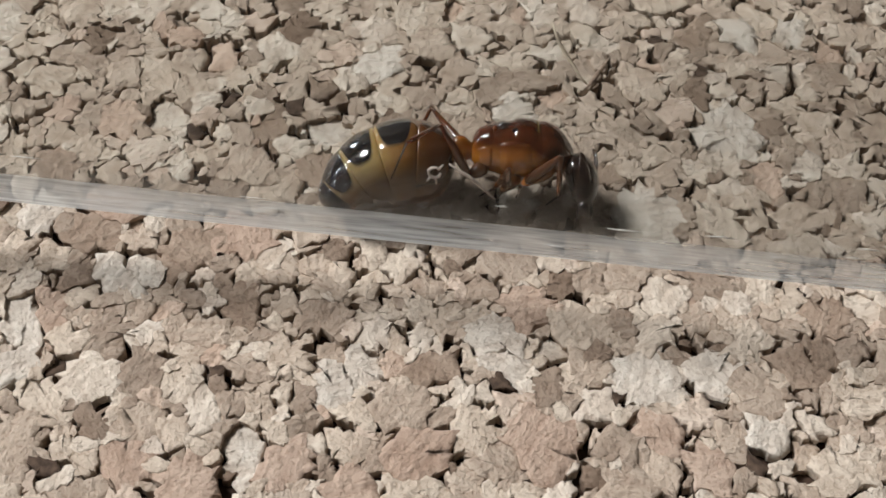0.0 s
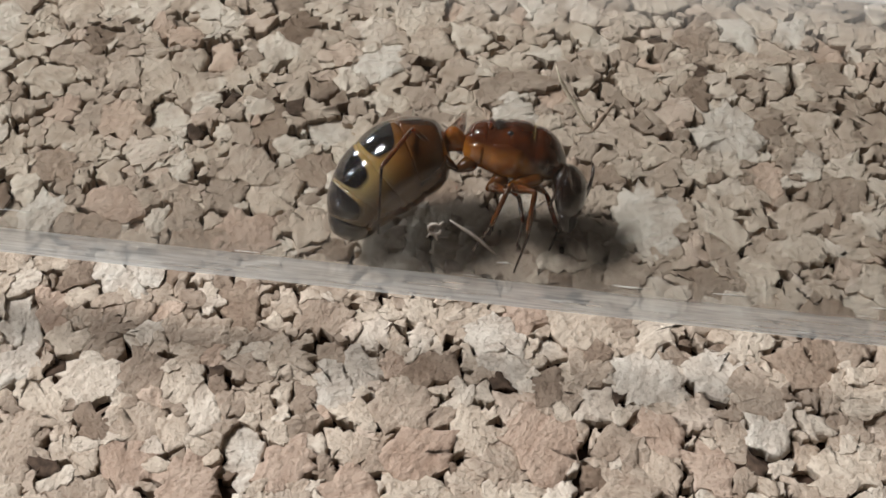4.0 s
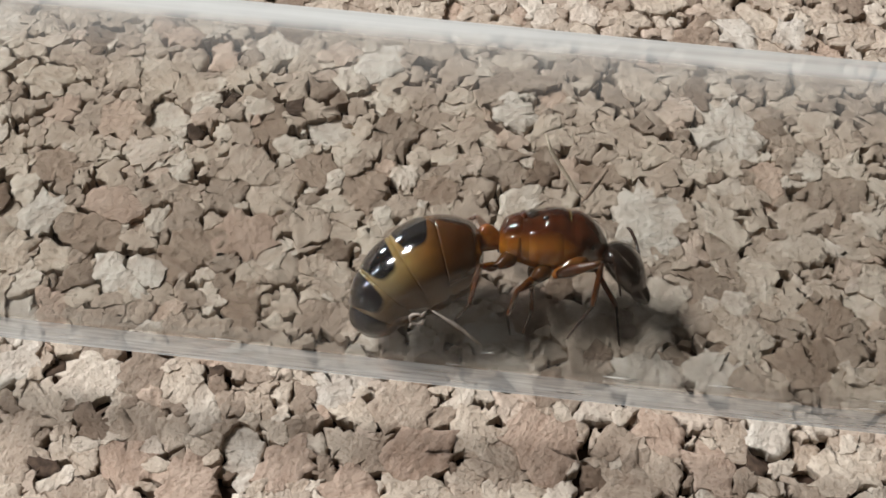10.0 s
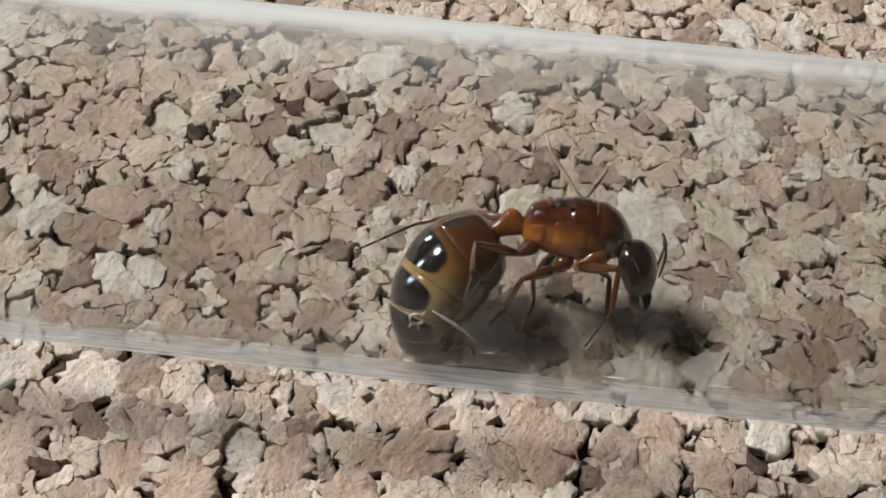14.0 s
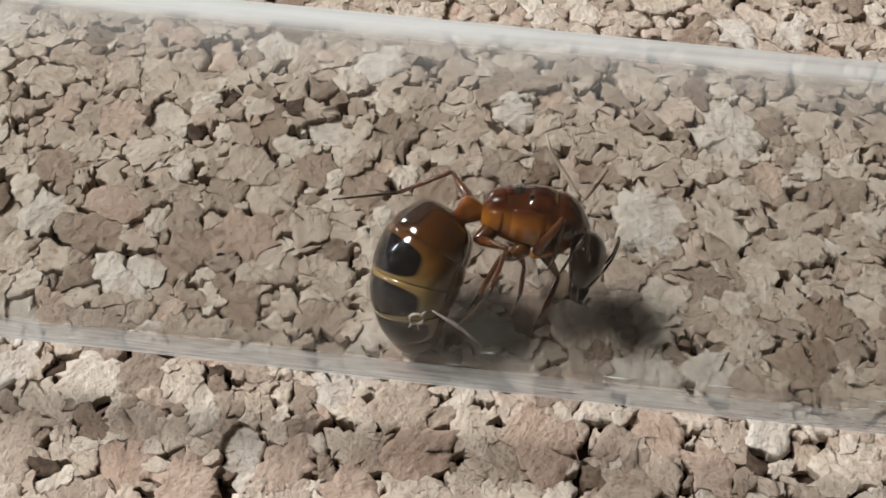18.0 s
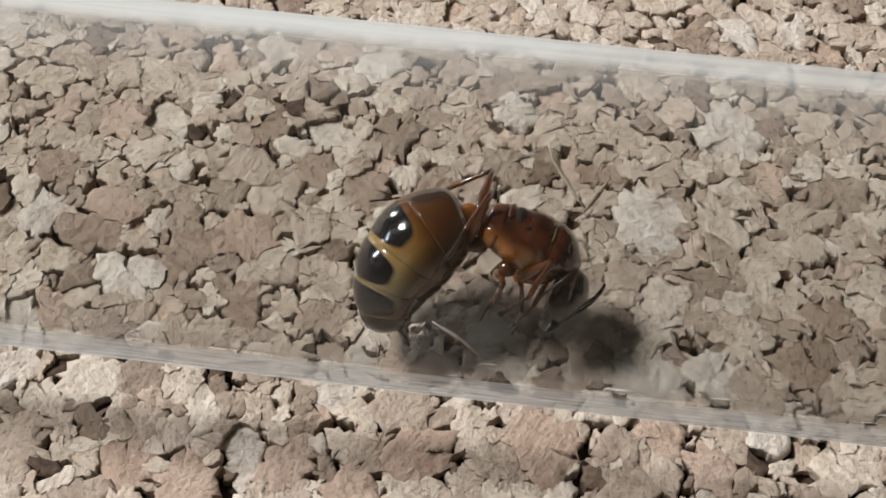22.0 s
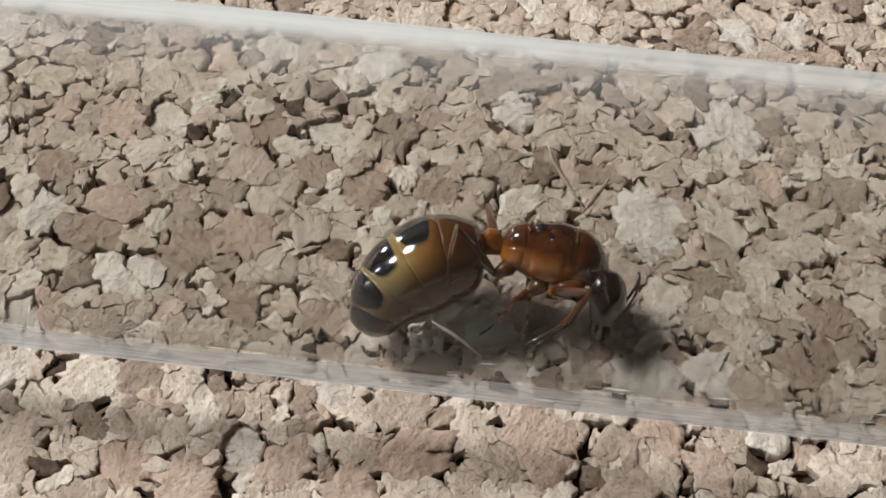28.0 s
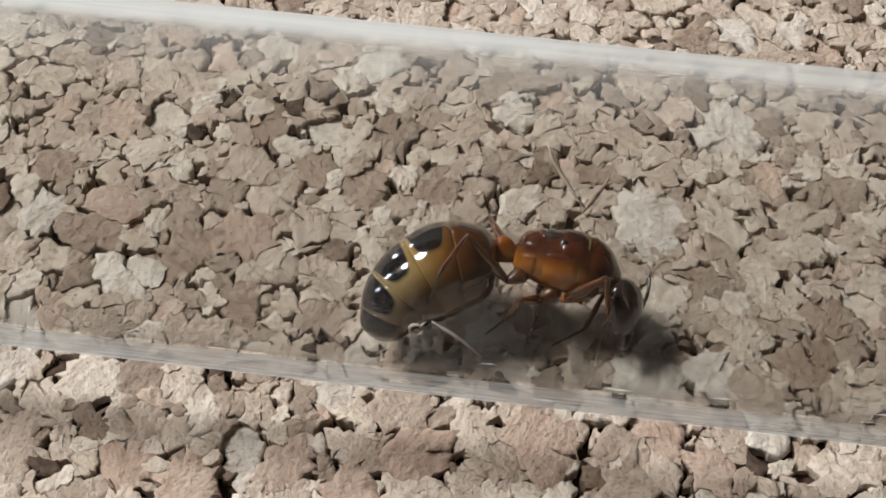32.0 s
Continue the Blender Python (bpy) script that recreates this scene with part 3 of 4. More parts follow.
THORAX = ((0.0, 0.0, 0.22, 0.22, 0.25), (0.25, 0.14, 0.68, 0.86, 0.79), (0.9, 0.2, 0.95, 1.12, 1.1), (1.8, 0.16, 1.15, 1.36, 1.34), (2.8, 0.12, 1.2, 1.42, 1.36), (3.8, 0.06, 1.08, 1.25, 1.2), (4.5, -0.08, 0.78, 0.85, 0.9), (4.9, -0.25, 0.34, 0.35, 0.4))
GASTER = ((-0.7, -0.05, 0.2, 0.2, 0.2), (-0.53, -0.05, 0.98, 0.98, 1), (-0, -0.25, 1.6, 1.55, 1.72), (1.28, -0.25, 2.05, 1.98, 2.2), (2.67, -0.3, 2.1, 1.98, 2.25), (3.76, -0.33, 1.98, 1.86, 2.05), (4.75, -0.35, 1.72, 1.62, 1.7), (5.64, -0.41, 1.36, 1.3, 1.25), (6.3, -0.45, 0.95, 0.95, 0.85), (6.64, -0.47, 0.3, 0.3, 0.28))
HEAD = ((0.0, 0.0, 0.3, 0.26, 0.26), (0.22, 0.08, 0.74, 0.54, 0.48), (0.78, 0.12, 1.0, 0.78, 0.66), (1.45, 0.1, 0.99, 0.8, 0.67), (2.07, 0.0, 0.82, 0.64, 0.54), (2.52, -0.07, 0.58, 0.36, 0.35))
PLATES = ((-0.68, 1.19, 128), (1.13, 2.82, 122), (2.78, 4.31, 120), (4.26, 5.6, 122), (5.55, 6.6, 140))
PATCHES = ((0.45, 0.6, 40, 0.5), (0.56, 0.37, 64, 1.0), (0.54, 0.4, 72, 1.0), (0.52, 0.43, 90, 1.0), (0.5, 0.75, 118, 1.0))  # middle, half length, half angle, strength
BEND = 0.205 / MM


def bent(me, along_it, dark, belly):
    """Note the marks of the gaster's skin, then bend it downwards along its length."""
    for key, values in (("along", along_it), ("dark", dark), ("belly", belly)):
        me.attributes.new(key, "FLOAT", "POINT").data.foreach_set("value", values)
    for v in me.vertices:
        x, z = v.co.x, v.co.z
        a = BEND * max(0.0, x - 1.0 * MM)
        if a > 0:
            v.co.x = 1.0 * MM + math.sin(a) / BEND + z * math.sin(a)
            v.co.z = -(1 - math.cos(a)) / BEND + z * math.cos(a)
    me.update()
    return me


def smooth(a, b, x):
    u = min(1.0, max(0.0, (x - a) / (b - a)))
    return u * u * (3 - 2 * u)


def gaster_core():
    """The soft body under the plates, drawn in a little at every joint."""
    rows = []
    for x, zc, w, up, down in curve_profile(GASTER, 8):
        pinch = max(math.exp(-((x - p[1]) / 0.16) ** 2) for p in PLATES[:4])
        g = 0.955 - 0.035 * pinch
        rows.append((x, zc, w * g, up * g, down * g))
    rings = body_rings(rows, 40)
    verts, faces = loft(rings)
    along_it = [(v[0] + 0.7) / 7.34 for v in verts]
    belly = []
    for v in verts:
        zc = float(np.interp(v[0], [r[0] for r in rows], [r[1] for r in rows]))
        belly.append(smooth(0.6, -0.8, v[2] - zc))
    return bent(mesh_of("gaster", verts, faces, HONEY), along_it, [smooth(0.9, 1.0, u) for u in along_it], belly)


def tergite(k):
    """One plate of the gaster: domed, its hind rim standing over the next one."""
    x0, x1, half = PLATES[k]
    mid, length, wide, strength = PATCHES[k]
    rows = curve_profile(GASTER, 8)
    xs = [r[0] for r in rows]
    steps, n = 18, 44
    verts, faces, marks = [], [], ([], [], [])
    for i in range(steps + 2):
        u = min(1.0, i / steps)
        x = x0 + (x1 - x0) * u
        zc, w, up, down = (float(np.interp(x, xs, [r[c] for r in rows])) for c in (1, 2, 3, 4))
        dome = 0.965 + 0.055 * math.sin(math.pi * (0.06 + 0.80 * u)) ** 0.8
        if i == 0 or i == steps + 1:
            dome = 0.92
        for j in range(n + 1):
            v = 2 * j / n - 1
            a = math.pi / 2 + radians(half) * v
            rim = min(1.0, 9 * (1 - abs(v)))
            g = 0.93 + (dome - 0.93) * rim
            s, c = math.sin(a), math.cos(a)
            verts.append((x, g * w * c, zc + g * (up if s > 0 else down) * s))
            around = abs(v) * half
            inside = ((u - mid) / length) ** 4 + (around / wide) ** 3
            marks[0].append((x + 0.7) / 7.34)
            marks[1].append(strength * (1 - smooth(0.35, 1.75, inside)))
            # begins on the flank: belly colour and painted shade in one
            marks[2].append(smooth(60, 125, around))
    for i in range(steps + 1):
        for j in range(n):
            q = i * (n + 1) + j
            faces.append((q, q + 1, q + n + 2, q + n + 1))
    return bent(mesh_of("tergite", verts, faces, HONEY), *marks)


def build_ant():
    body = new("ant")
    tagged(body, "glossy amber and black queen ant inside the glass tube", "ant")
    thorax = part("thorax", mesh_of("thorax", *loft(body_rings(curve_profile(THORAX, 5), 32)), THORAX_SKIN), body, "amber glossy thorax")
    part("scutum", shell(THORAX, 1.9, 3.3, 88, 0.05, THORAX_SKIN, "scutum", taper=0.06), thorax, "dark rust plate")
    part("pronotum", shell(THORAX, 3.15, 4.82, 122, 0.06, THORAX_SKIN, "pronotum", taper=0.06), thorax, "dark rust collar")
    part("propodeum", shell(THORAX, 0.1, 1.18, 78, 0.07, THORAX_SKIN, "propodeum", taper=0.06), thorax, "brown plate")
    for side in (-1, 1):
        part("mesopleuron", shell(THORAX, 1.12, 3.05, 48, 0.07, THORAX_SKIN, "mesopleuron", tilt=side * radians(98), taper=0.3), thorax, "large amber side plate")
        part("metapleuron", shell(THORAX, 0.15, 1.08, 36, 0.08, THORAX_SKIN, "metapleuron", tilt=side * radians(98), taper=0.3), thorax, "small amber side plate")
    part("scutellum", mesh_of("scutellum", *ball(0.36, 0.55, 0.24), DARK), thorax, "dark brown knob on the back", shift_mm(1.62, 0, 1.3))
    part("metanotum", mesh_of("metanotum", *ball(0.2, 0.55, 0.2), RUST), thorax, "narrow rust ridge", shift_mm(1.16, 0, 1.3))
    for y in (-0.66, 0.66):
        part("wing_scar", mesh_of("wing_scar", *ball(0.17, 0.13, 0.14), EYE_BLACK), thorax, "black bead of a shed wing", shift_mm(2.1, y, 1.26))
    seam = [(3.2, 1.24 * math.cos(radians(a)), 0.1 + 1.42 * math.sin(radians(a))) for a in range(50, 131, 8)]
    part("seam", mesh_of("seam", *tube_along(seam, [0.022] * len(seam)), CREAM), thorax, "pale seam")

    petiole = part("petiole", mesh_of("petiole", *loft(body_rings(curve_profile(((-1.55, 0.0, 0.24, 0.28, 0.3), (-1.0, 0.05, 0.34, 0.42, 0.4), (-0.6, 0.15, 0.4, 0.78, 0.45), (-0.15, 0.15, 0.4, 0.72, 0.45), (0.25, 0.05, 0.3, 0.3, 0.3)), 5), 18)), AMBER), body, "small amber node")

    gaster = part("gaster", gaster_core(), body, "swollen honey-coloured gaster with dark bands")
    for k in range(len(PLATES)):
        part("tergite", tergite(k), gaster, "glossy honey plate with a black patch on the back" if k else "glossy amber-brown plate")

    head = part("head", mesh_of("head", *loft(body_rings(curve_profile(HEAD, 5), 28)), HEADC), body, "dark brown head")
    for y in (-1, 1):
        part("eye", mesh_of("eye", *ball(0.19, 0.1, 0.16), EYE_BLACK), head, "black eye", shift_mm(0.9, 0.87 * y, 0.4))
        jaw = tube_along([(2.24, 0.42 * y, -0.1), (2.66, 0.47 * y, -0.14), (2.98, 0.34 * y, -0.16), (3.2, 0.08 * y, -0.16)], [0.26, 0.25, 0.18, 0.05], 10)
        part("mandible", mesh_of("mandible", *jaw, HEADC), head)
        scape = tube_along([(1.7, 0.34 * y, 0.52), (1.3, 0.8 * y, 0.68), (0.8, 1.2 * y, 0.8), (0.3, 1.42 * y, 0.86), (0.1, 1.48 * y, 0.8)], [0.06, 0.065, 0.075, 0.085, 0.07])
        antenna = part("antenna", mesh_of("scape", *scape, TARSUS), head)
        whip = tube_along([(0.1, 1.48 * y, 0.8), (0.5, 1.72 * y, 0.7), (1.1, 1.86 * y, 0.42), (1.7, 1.82 * y, 0.05), (2.0, 1.76 * y, -0.2)], [0.06, 0.062, 0.06, 0.058, 0.04])
        part("funiculus", mesh_of("funiculus", *whip, TARSUS), antenna)

    limbs = {}
    for kind, femur, tibia, tarsus, thick, reach, wide in (("front", 2.25, 1.95, 1.9, 1.1, 1.55, 0.5), ("mid", 2.2, 2.0, 2.1, 1.0, 1.0, 0.42), ("hind", 3.1, 3.0, 3.1, 0.9, 0.95, 0.4)):
        for side in ("near", "far"):
            f = tube_along([(femur * u, 0, 0.06 * math.sin(3.1 * u)) for u in (0, 0.12, 0.35, 0.6, 0.85, 1)], [thick * q for q in (0.15, 0.22, 0.27, 0.21, 0.14, 0.11)], 10)
            s = tube_along([(tibia * u, 0, 0) for u in (0, 0.15, 0.5, 0.85, 1)], [thick * q for q in (0.1, 0.12, 0.125, 0.12, 0.09)], 8)
            e = tube_along([(tarsus * u, 0, -0.1 * u * u) for u in (0, 0.02, 0.42, 0.44, 0.46, 0.62, 0.64, 0.66, 0.82, 0.84, 0.97, 1)], [0.08, 0.075, 0.06, 0.045, 0.062, 0.055, 0.042, 0.056, 0.05, 0.04, 0.05, 0.02], 6)
            c = tube_along([(reach * u, 0, 0) for u in (-0.12, 0.0, 0.2, 0.5, 0.8, 0.97, 1.05)], [wide * q for q in (0.5, 0.85, 1.0, 0.86, 0.56, 0.36, 0.2)], 14)
            limbs[kind, side] = tuple(part(n, mesh_of(n, *g, mat), body) for n, g, mat in (("coxa", c, AMBER if kind == "front" else UMBER), ("femur", f, LEG), ("tibia", s, LEG), ("tarsus", e, TARSUS)))
    return body, petiole, gaster, head, limbs


ant, petiole, gaster, head, limbs = build_ant()
ROOTS = {"front": (3.75, 0.6, -0.55), "mid": (2.15, 0.62, -1.0), "hind": (0.62, 0.5, -0.5)}
KNOBS = {("front", "near"): (2.55, 1.0, -1.2), ("front", "far"): (2.75, 0.95, -1.35), ("mid", "near"): (1.6, 0.9, -1.45), ("mid", "far"): (1.7, 0.9, -1.45), ("hind", "near"): (-0.1, 0.9, -0.85), ("hind", "far"): (-0.2, 0.8, -0.05)}
LENGTHS = {"front": (2.25, 1.95, 1.9), "mid": (2.2, 2.0, 2.1), "hind": (3.1, 3.0, 3.1)}


def aimed(x, y, z, angle, roll):
    """A pose whose x points at angle in the upright plane that the viewer faces, its back rolled towards the viewer."""
    flat = Matrix(((1, 0, 0, 0), (0, 0, 1, 0), (0, -1, 0, 0), (0, 0, 0, 1)))
    return shift_mm(x, y, z) @ Matrix.Rotation(radians(angle), 4, "Z") @ flat @ Matrix.Rotation(radians(roll), 4, "X")


def local(body, hinge, angle, roll, backwards):
    """A part's pose in the ant's space: its hinge there, its direction and roll in the room."""
    p = body @ (Vector(hinge) * MM)
    if backwards:
        flat = Matrix(((1, 0, 0, 0), (0, 0, -1, 0), (0, 1, 0, 0), (0, 0, 0, 1)))
        m = Matrix.Translation(p) @ Matrix.Rotation(radians(angle), 4, "Z") @ flat @ Matrix.Rotation(radians(-roll), 4, "X")
    else:
        m = aimed(p.x / MM, p.y / MM, p.z / MM, angle, roll)
    return body.inverted() @ m


def along(start, stop, reach, lean):
    """From start towards the place stop on the plane seen, with the rigid length reach; what is left goes into depth."""
    flat = Vector((stop[0] - start.x, stop[1] - start.y, 0))
    most = (0.985 if abs(lean) > 1 else 0.87) * reach
    if flat.length > most:
        flat *= most / flat.length
    lean = math.copysign(1, lean)
    return Vector((flat.x, flat.y, lean * math.sqrt(reach ** 2 - flat.length_squared)))


def turned(start, way):
    return Matrix.Translation(start * MM) @ way.to_track_quat("X", "Z").to_matrix().to_4x4()


def step_limb(kind, side, keys, stance):
    """Key a leg's four pieces from the places of knee, ankle and toe."""
    keys = np.array(keys)
    out = -1 if side == "near" else 1
    rows = [[], [], [], []]
    for t, body in stance.items():
        kx, ky, ax, ay, ex, ey = (float(np.interp(t, keys[:, 0], keys[:, c])) for c in range(1, 7))
        hip, tip = ((body @ (Vector((x, out * y, z)) * MM)) / MM for x, y, z in (ROOTS[kind], KNOBS[kind, side]))
        lean = -out
        femur = along(tip, (kx, ky), LENGTHS[kind][0], lean)
        tibia = along(tip + femur, (ax, ay), LENGTHS[kind][1], 1.1 * (lean if kind == "hind" else -lean))
        tarsus = along(tip + femur + tibia, (ex, ey), LENGTHS[kind][2], -1.1 * lean)
        back = body.inverted()
        for row, start, way in zip(rows, (hip, tip, tip + femur, tip + femur + tibia), (tip - hip, femur, tibia, tarsus)):
            row.append((t, back @ turned(start, way)))
    for piece, row in zip(limbs[kind, side], rows):
        walk(piece, row)


def motions():
    tube_rows = [(t, pose(x * MM, y * MM, TUBE_R * MM, 0, 0, turn)) for t, x, y, turn in (
        (0, 0.49, 4.13, -7.2), (0.5, 0.58, 2.75, -7.3), (1, 0.63, 2.08, -7.34), (3.5, 0.63, 2.08, -7.34), (5.5, -0.24, -2.93, -7.34),
        (19.5, -0.24, -2.93, -7.34), (20, -0.22, -3.41, -7.68), (32, -0.22, -3.41, -7.68),
    )]
    walk(test_tube, tube_rows)
    walk(fibre, tube_rows)
    walk(splinter, tube_rows)
    # the waist: seconds, place, direction, roll
    stance = {t: aimed(x, y, z, a, roll) for t, x, y, z, a, roll in (
        (0, 1.3, 4.57, 0.45, 1.48, 22), (0.5, 1.17, 4.55, 1.25, -4.03, 23), (1, 1.13, 4.37, 1.63, -1.49, 24), (1.5, 1.16, 4.94, 1.63, -1.96, 25), (2, 1.13, 4.71, 1.63, -1.48, 27),
        (2.5, 1.35, 4.88, 1.63, -3.43, 28), (3, 0.93, 5.04, 1.63, -3.98, 29), (3.5, 0.7, 5.47, 1.63, -6.3, 30), (5.5, 1.81, 0.9, 4.66, -10.61, 32), (6, 1.9, 0.74, 4.66, -8.74, 30),
        (6.5, 2.15, 0.49, 4.67, -6.62, 28), (7, 2.58, 0.26, 4.67, -3.02, 24), (7.5, 2.68, 0.34, 4.67, -2.38, 20), (8, 2.6, 0.31, 4.67, -2.46, 19), (8.5, 2.65, 0.27, 4.68, -3.76, 18),
        (9, 2.63, 0.34, 4.68, -3.14, 16), (9.5, 2.33, 0.75, 4.68, -1.33, 15), (10, 2.33, 0.27, 4.68, 0.46, 15), (10.5, 2.33, 0.27, 4.68, -0.62, 16), (11, 2.25, 0.11, 4.69, -0.24, 16),
        (11.5, 2.25, 0.18, 4.69, -0.97, 16), (12, 2.13, 0.18, 4.69, -0.93, 17), (12.5, 2.42, 0.02, 4.69, -0.94, 17), (13, 2.64, 0.02, 4.7, 0.13, 18), (13.5, 2.64, 0.19, 4.7, 0.49, 18),
        (14, 3.34, 0.91, 5.4, -4.07, 22), (14.5, 3.1, 1.12, 5.4, -6.62, 24), (16.5, 1.42, 1.78, 5.41, -8.54, 20), (17, 1.45, 1.72, 5.42, -7.41, 20), (17.5, 1.42, 1.63, 5.42, -6.35, 21),
        (18, 1.51, 1.54, 5.42, -6.69, 22), (18.5, 1.76, 1.47, 5.42, -9.3, 22), (19, 1.88, 1.22, 5.43, -25.42, 38), (19.5, 1.67, 1.22, 5.43, -25.42, 39), (20, 1.65, 1.33, 5.63, -26.05, 39),
        (20.5, 1.53, 1.15, 5.63, -23.15, 40), (21, 1.46, 1.13, 5.63, -23.07, 40), (21.5, 1.44, 1.16, 5.63, -22.9, 40), (22, 1.39, 1.17, 5.63, -22.67, 40), (22.5, 1.39, 0.95, 5.63, -22.15, 36),
        (23, 1.87, 0.48, 4.93, -20.13, 36), (23.5, 2.01, 0.4, 4.93, -16.83, 36), (24, 1.94, 0.23, 4.93, -17.34, 36), (24.5, 1.94, 0.42, 4.93, -24.63, 40), (25, 2.04, 0.13, 4.93, -23.03, 38),
        (25.5, 1.99, 0.25, 4.93, -23.78, 36), (27.5, 2.29, 0.03, 4.93, -10.08, 28), (28, 2.43, 0.03, 4.93, -9.08, 27), (28.5, 2.46, -0.07, 4.93, -5.95, 26), (29, 2.71, -0.07, 4.93, -4.98, 25),
        (29.5, 2.77, 0.03, 4.93, -4.23, 24), (30, 2.77, 0.03, 4.93, -4.23, 24), (31, 2.98, 0.03, 4.93, -4.23, 23), (32, 2.98, -0.32, 4.93, -9.31, 22),
    )}
    walk(ant, [(t, STAGE @ m) for t, m in stance.items()])
    walk(petiole, [(t, Matrix.Rotation(radians(-a), 4, "Y")) for t, a in ((0.0, 8), (14.0, 8), (14.5, 20), (22.0, 20), (23.0, 8), (32.0, 8))])
    # the gaster: seconds, direction in the plane seen, roll
    walk(gaster, [(t, local(stance[t], (-1.75, 0, -0.5) if 13.8 < t < 18.8 else (-1.35, 0, -0.15), a - 6, roll - 19, True)) for t, a, roll in (
        (0, 181.8, 25), (0.5, 190.1, 25), (1, 195.3, 26), (1.5, 194.2, 26), (2, 194.3, 27),
        (2.5, 195.2, 27), (3, 197.1, 28), (3.5, 201, 28), (5.5, 209.6, 38), (6, 209.7, 39),
        (6.5, 207.2, 40), (7, 202.9, 34), (7.5, 202.8, 28), (8, 197.6, 26), (8.5, 197.8, 24),
        (9, 196.5, 22), (9.5, 202.3, 20), (10, 197.5, 20), (10.5, 198.6, 20), (11, 196.9, 20),
        (11.5, 195.2, 20), (12, 194.8, 20), (12.5, 195, 20), (13, 193.3, 20), (13.5, 195, 20),
        (14, 221.8, 34), (14.5, 225, 38), (16.5, 243.2, 46), (17, 242.2, 46), (17.5, 242.7, 46),
        (18, 241.5, 46), (18.5, 239.1, 46), (19, 221.6, 43), (19.5, 221.8, 41), (20, 219.1, 39),
        (20.5, 218.8, 37), (21, 219.9, 36), (21.5, 218.8, 36), (22, 218.9, 35), (22.5, 214.2, 36),
        (23, 203.5, 22), (23.5, 200.2, 20), (24, 198.9, 18), (24.5, 201.6, 20), (25, 199.9, 20),
        (25.5, 199.1, 20), (27.5, 198, 18), (28, 196.6, 18), (28.5, 196.7, 18), (29, 196.3, 18),
        (29.5, 195.6, 18), (30, 195.1, 18), (31, 197.1, 18), (32, 194.7, 18),
    )])
    walk(head, [(t, local(stance[t], (4.8, 0, -0.2), a, roll, False)) for t, a, roll in (
        (0, -71.1, 20), (0.5, -63.9, 22), (1, -59.4, 24), (1.5, -48.8, 26), (2, -52.8, 29),
        (2.5, -56.7, 31), (3, -55.3, 33), (3.5, -81.4, 35), (5.5, -79.1, 15), (6, -79.5, 18),
        (6.5, -76.1, 20), (7, -56.3, 25), (7.5, -36.5, 30), (8, -32.2, 30), (8.5, -51.6, 30),
        (9, -51, 30), (9.5, -37.9, 30), (10, -49.7, 30), (10.5, -53.3, 30), (11, -53.9, 30),
        (11.5, -65.8, 30), (12, -64.3, 30), (12.5, -59.8, 30), (13, -61.8, 30), (13.5, -65.8, 30),
        (14, -76.4, 45), (14.5, -67.4, 45), (16.5, -86.7, 40), (17, -81, 39), (17.5, -85.9, 38),
        (18, -95.9, 36), (18.5, -96.3, 35), (19, -104.7, 40), (19.5, -111, 38), (20, -111.6, 37),
        (20.5, -114.5, 35), (21, -114.9, 35), (21.5, -114.9, 35), (22, -114.9, 35), (22.5, -104.2, 40),
        (23, -101, 45), (23.5, -92.7, 48), (24, -92.7, 50), (24.5, -92.2, 75), (25, -80.3, 65),
        (25.5, -76.7, 61), (27.5, -89.9, 45), (28, -91.7, 42), (28.5, -83.3, 38), (29, -73.4, 35),
        (29.5, -75.4, 35), (30, -73.5, 35), (31, -72.7, 35), (32, -82.1, 35),
    )])
